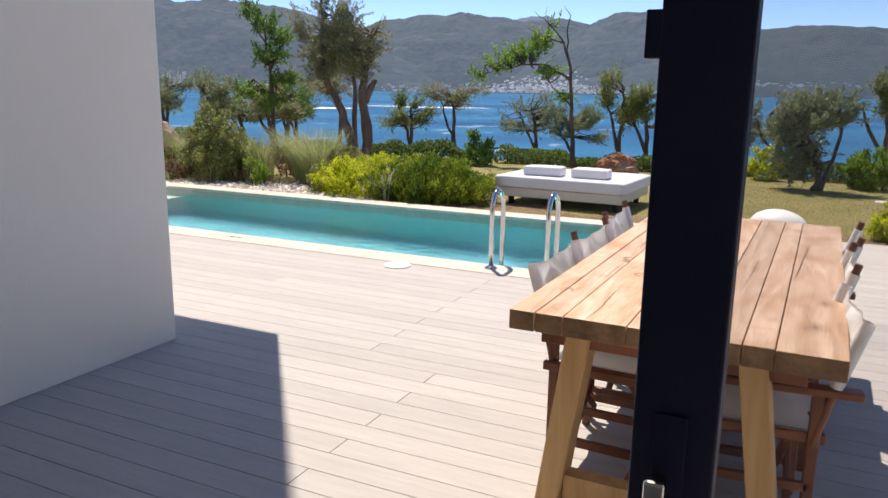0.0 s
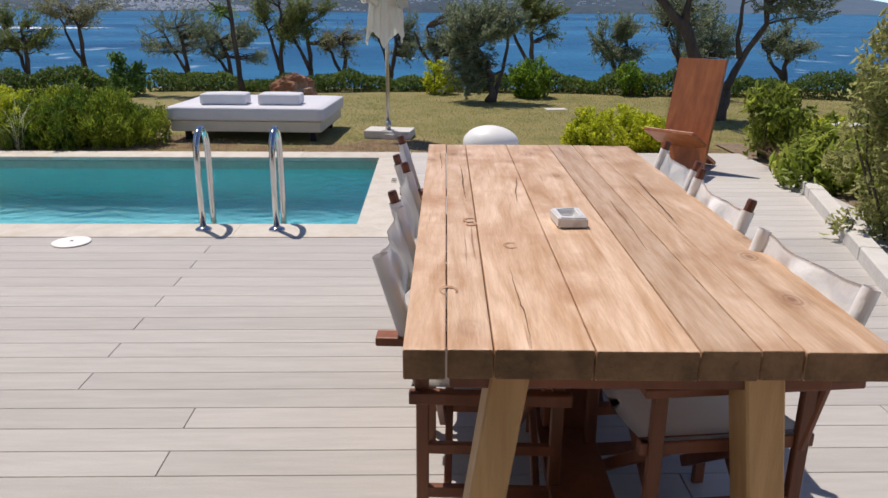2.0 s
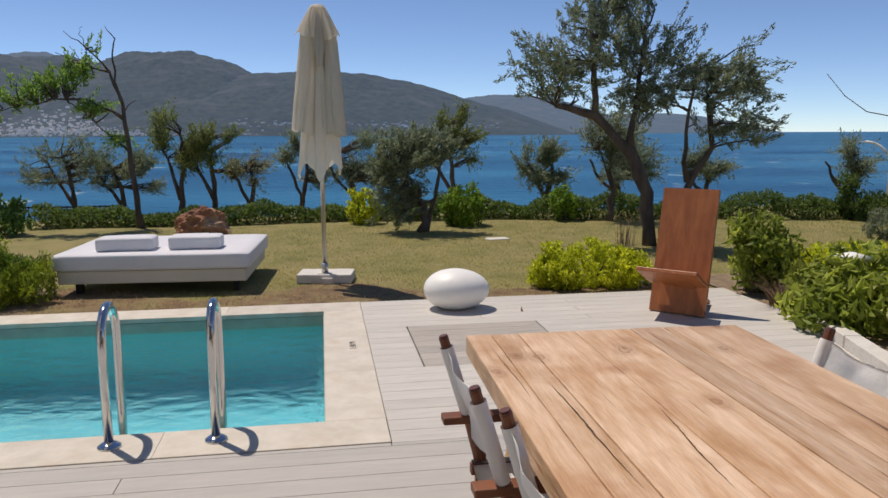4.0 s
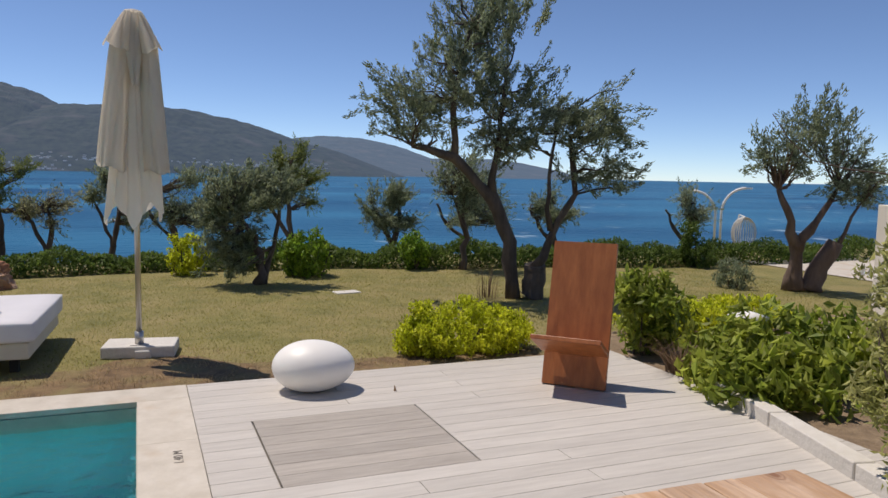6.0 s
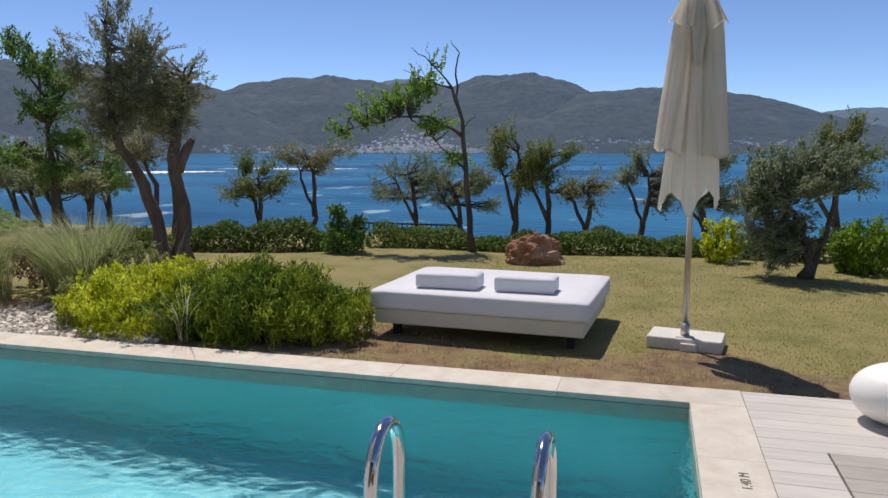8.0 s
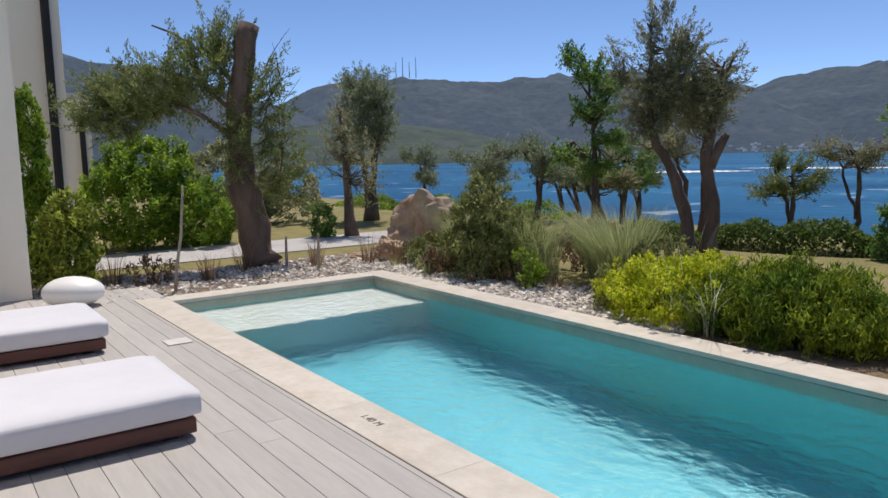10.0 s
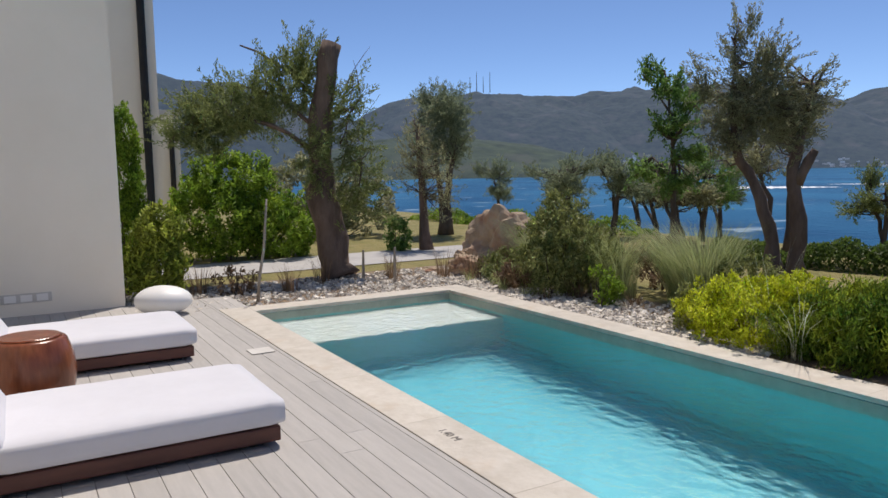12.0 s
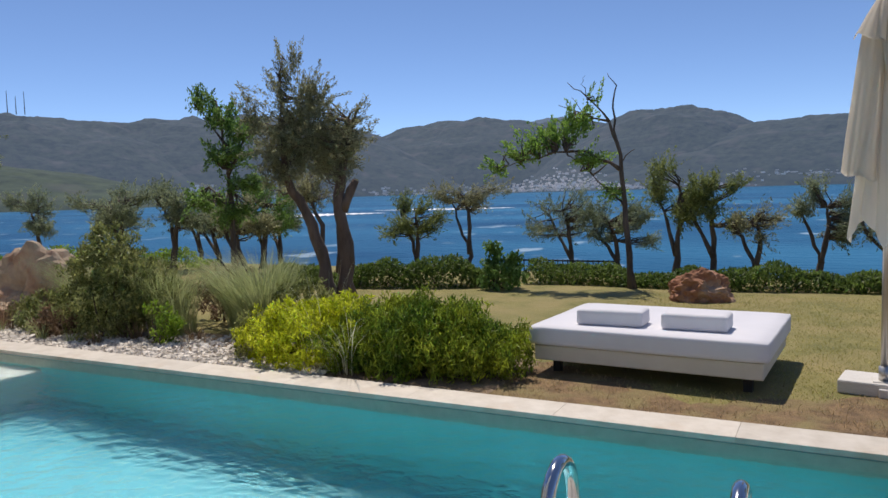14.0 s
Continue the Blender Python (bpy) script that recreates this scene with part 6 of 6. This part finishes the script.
wake(-43, -32, 300, 24, 1)
wake(-30, -22, 330, 14, 2)
wake(-33, -26, 345, 10, 3)
for _i in range(4):
    _m = thing("radio_mast", pose(2900 * math.sin(radians(-57.9 + 0.5 * _i)), 2900 * math.cos(radians(-57.9 + 0.5 * _i)), 300), "thin lattice radio mast on the ridge", "mast", "radio masts")
    part("lattice", tube(bmesh.new(), [(0, 0, 0), (0, 0, 60 + 18 * (_i % 2))], [1.6, 0.8], 5), M_BARK, _m)


# ---- lawn blades ----
def bare_edge(x):
    return 3.12 + 0.75 * np.exp(-((x + 2.3) / 0.75) ** 2) + 0.62 * np.exp(-((x - 0.1) / 0.7) ** 2)


def blade_field(name, x, y, low, high, w, mat, label, rng):
    n = len(x)
    a = rng.uniform(0, 6.28, n)
    h = rng.uniform(low, high, n)
    v = np.stack([np.stack([x - np.cos(a) * w, y - np.sin(a) * w, np.full(n, LAWN)], 1), np.stack([x + np.cos(a) * w, y + np.sin(a) * w, np.full(n, LAWN)], 1),
                  np.stack([x + rng.normal(size=n) * 0.6 * high, y + rng.normal(size=n) * 0.6 * high, LAWN + 0.004 + h], 1)], 1).reshape(-1, 3)
    ob = new(name, mesh_from(name, v.tolist(), np.arange(3 * n).reshape(n, 3).tolist(), mat))
    tagged(ob, label, "grass", kind="stuff")


def lawn_blades():
    rng = np.random.default_rng(77)
    n = 60000
    x = rng.uniform(-2.6, 9.0, n)
    y = 2.85 + 5.6 * rng.uniform(0, 1, n) ** 1.3
    keep = (y > bare_edge(x) + rng.normal(size=n) * 0.12) & ~((x > -2.5) & (x < -0.7) & (y > 3.5) & (y < 4.7)) & ~((x > 3.7) & (y < 3.4))
    blade_field("grass", x[keep], y[keep], 0.006, 0.020, 0.004, M_BLADE, "short dry lawn grass", rng)
    n = 9000
    x = rng.uniform(-2.6, 3.6, n)
    y = rng.uniform(2.73, 4.1, n)
    tufts = np.sin(x * 9 + 3 * np.sin(y * 7)) + np.sin(y * 13 + x * 4) > -0.3
    keep = (y < bare_edge(x) + rng.normal(size=n) * 0.22) & tufts
    blade_field("dry_grass", x[keep], y[keep], 0.01, 0.04, 0.0035, M_DRYBLADE, "withered straw-coloured grass on the bare earth", rng)


lawn_blades()


# ---- coping stones and deck boards ----
coping = link_mesh("coping", bmesh.new(), M_COPING)
tagged(coping, "pale travertine coping round the pool", "coping", kind="structure")


def slab_mesh(sx, sy, sz, mat, name, bevel=0.002):
    bm = boxed(0, sx, 0, sy, -sz, 0, bevel, None, segments=1)
    me = bpy.data.meshes.new(name)
    bm.to_mesh(me)
    bm.free()
    me.materials.append(mat)
    return me


def lay(name, me, parent, x, y, z):
    ob = new(name, me)
    ob.parent = parent
    ob.matrix_world = pose(x, y, z)
    return ob


_n = 8
_w = (PX1 - PX0 + 2 * CW) / _n
_me = slab_mesh(_w - 0.001, CW - 0.004, 0.036, M_COPING, "coping_stone")
for _k in range(_n):
    lay("coping_stone", _me, coping, PX0 - CW + _k * _w, PY0 - CW + 0.004, 0.004)
    lay("coping_stone", _me, coping, PX0 - CW + _k * _w, PY1, 0.004)
_n = 3
_w2 = (PY1 - PY0) / _n
_me = slab_mesh(CW, _w2 - 0.001, 0.036, M_COPING, "coping_stone")
for _k in range(_n):
    lay("coping_stone", _me, coping, PX0 - CW, PY0 + _k * _w2 + 0.001, 0.004)
    lay("coping_stone", _me, coping, PX1, PY0 + _k * _w2 + 0.001, 0.004)

_bm = bmesh.new()
box(_bm, -9.30, 3.74, -9.0, PY0 - CW, -0.20, -0.028)
box(_bm, PX1 + CW, 3.74, PY0 - CW, PY1 + CW + 0.03, -0.20, -0.028)
box(_bm, -9.30, PX0 - CW, PY0 - CW, PY0 + 0.02, -0.20, -0.028)
floor = link_mesh("floor", _bm, M_DECK_UNDER)
tagged(floor, "pale grey-beige composite terrace deck", "deck", kind="structure")
PITCH = 0.1415
_rest = bmesh.new()
_cache = {}


def board(x0, x1, y, w=PITCH, own=True, mat=M_DECK):
    key = (round(x1 - x0, 3), round(w, 3), mat.name)
    if own:
        if key not in _cache:
            _cache[key] = slab_mesh(key[0] - 0.003, key[1] - 0.0025, 0.026, mat, "plank", 0.0015)
        lay("plank", _cache[key], floor, x0, y, 0.0)
    else:
        box(_rest, x0, x1 - 0.003, y, y + w - 0.005, -0.026, 0.0)


# a narrow closing strip beside the coping, then boards with a butt joint in every second row
for _a, _b in ((-9.30, -4.6), (-4.6, 0.31), (0.31, 3.74)):
    board(_a, _b, PY0 - CW - 0.0345, 0.0345)
_row = 0
_y = PY0 - CW - 0.0345 - PITCH
while _y > -4.72:
    if _row % 2:
        _cuts = [-9.30, -7.1, -4.12, -0.865, 2.45, 3.74] if _y > -2.6 else [-9.30, -6.6, -3.6, -0.37, 2.2, 3.74]
    else:
        _cuts = [-9.30, -8.2, -5.6, -2.35, 1.3, 3.74] if _row % 4 else [-9.30, -8.6, -5.2, -2.7, 0.9, 3.74]
    if _row == 2:
        _cuts = [-9.30, -8.2, -5.6, -3.85, 1.3, 3.74]
    for _a, _b in zip(_cuts, _cuts[1:]):
        board(_a, _b, _y)
    _y -= PITCH
    _row += 1
HATCH = (0.625, 1.64, 0.94, 1.77)
_y = PY0 - CW
_row = 0
while _y < PY1 + CW - 0.01:
    _w = min(PITCH, PY1 + CW - _y)
    if HATCH[2] - 0.07 < _y + _w / 2 < HATCH[3] + 0.03:
        board(PX1 + CW + 0.004, HATCH[0] - 0.004, _y, _w, mat=M_DECK_PALE)
        board(HATCH[0] + 0.004, HATCH[1] - 0.004, _y, _w, mat=M_HATCH)
        board(HATCH[1] + 0.004, 3.74, _y, _w, mat=M_DECK_PALE)
    else:
        _c = 2.1 if _row % 2 else 1.25
        board(PX1 + CW + 0.004, _c, _y, _w, mat=M_DECK_PALE)
        board(_c, 3.74, _y, _w, mat=M_DECK_PALE)
    _y += PITCH
    _row += 1
for _k in range(3):
    board(-9.30, PX0 - CW - 0.004, PY0 - CW + _k * 0.11, 0.11)
_y = -4.99
while _y > -9.0:
    board(-1.97, 2.74, _y, own=False)
    _y -= PITCH
inner = link_mesh("floor_inside", _rest, M_DECK)
tagged(inner, "pale boards inside the room", "floor", kind="structure")
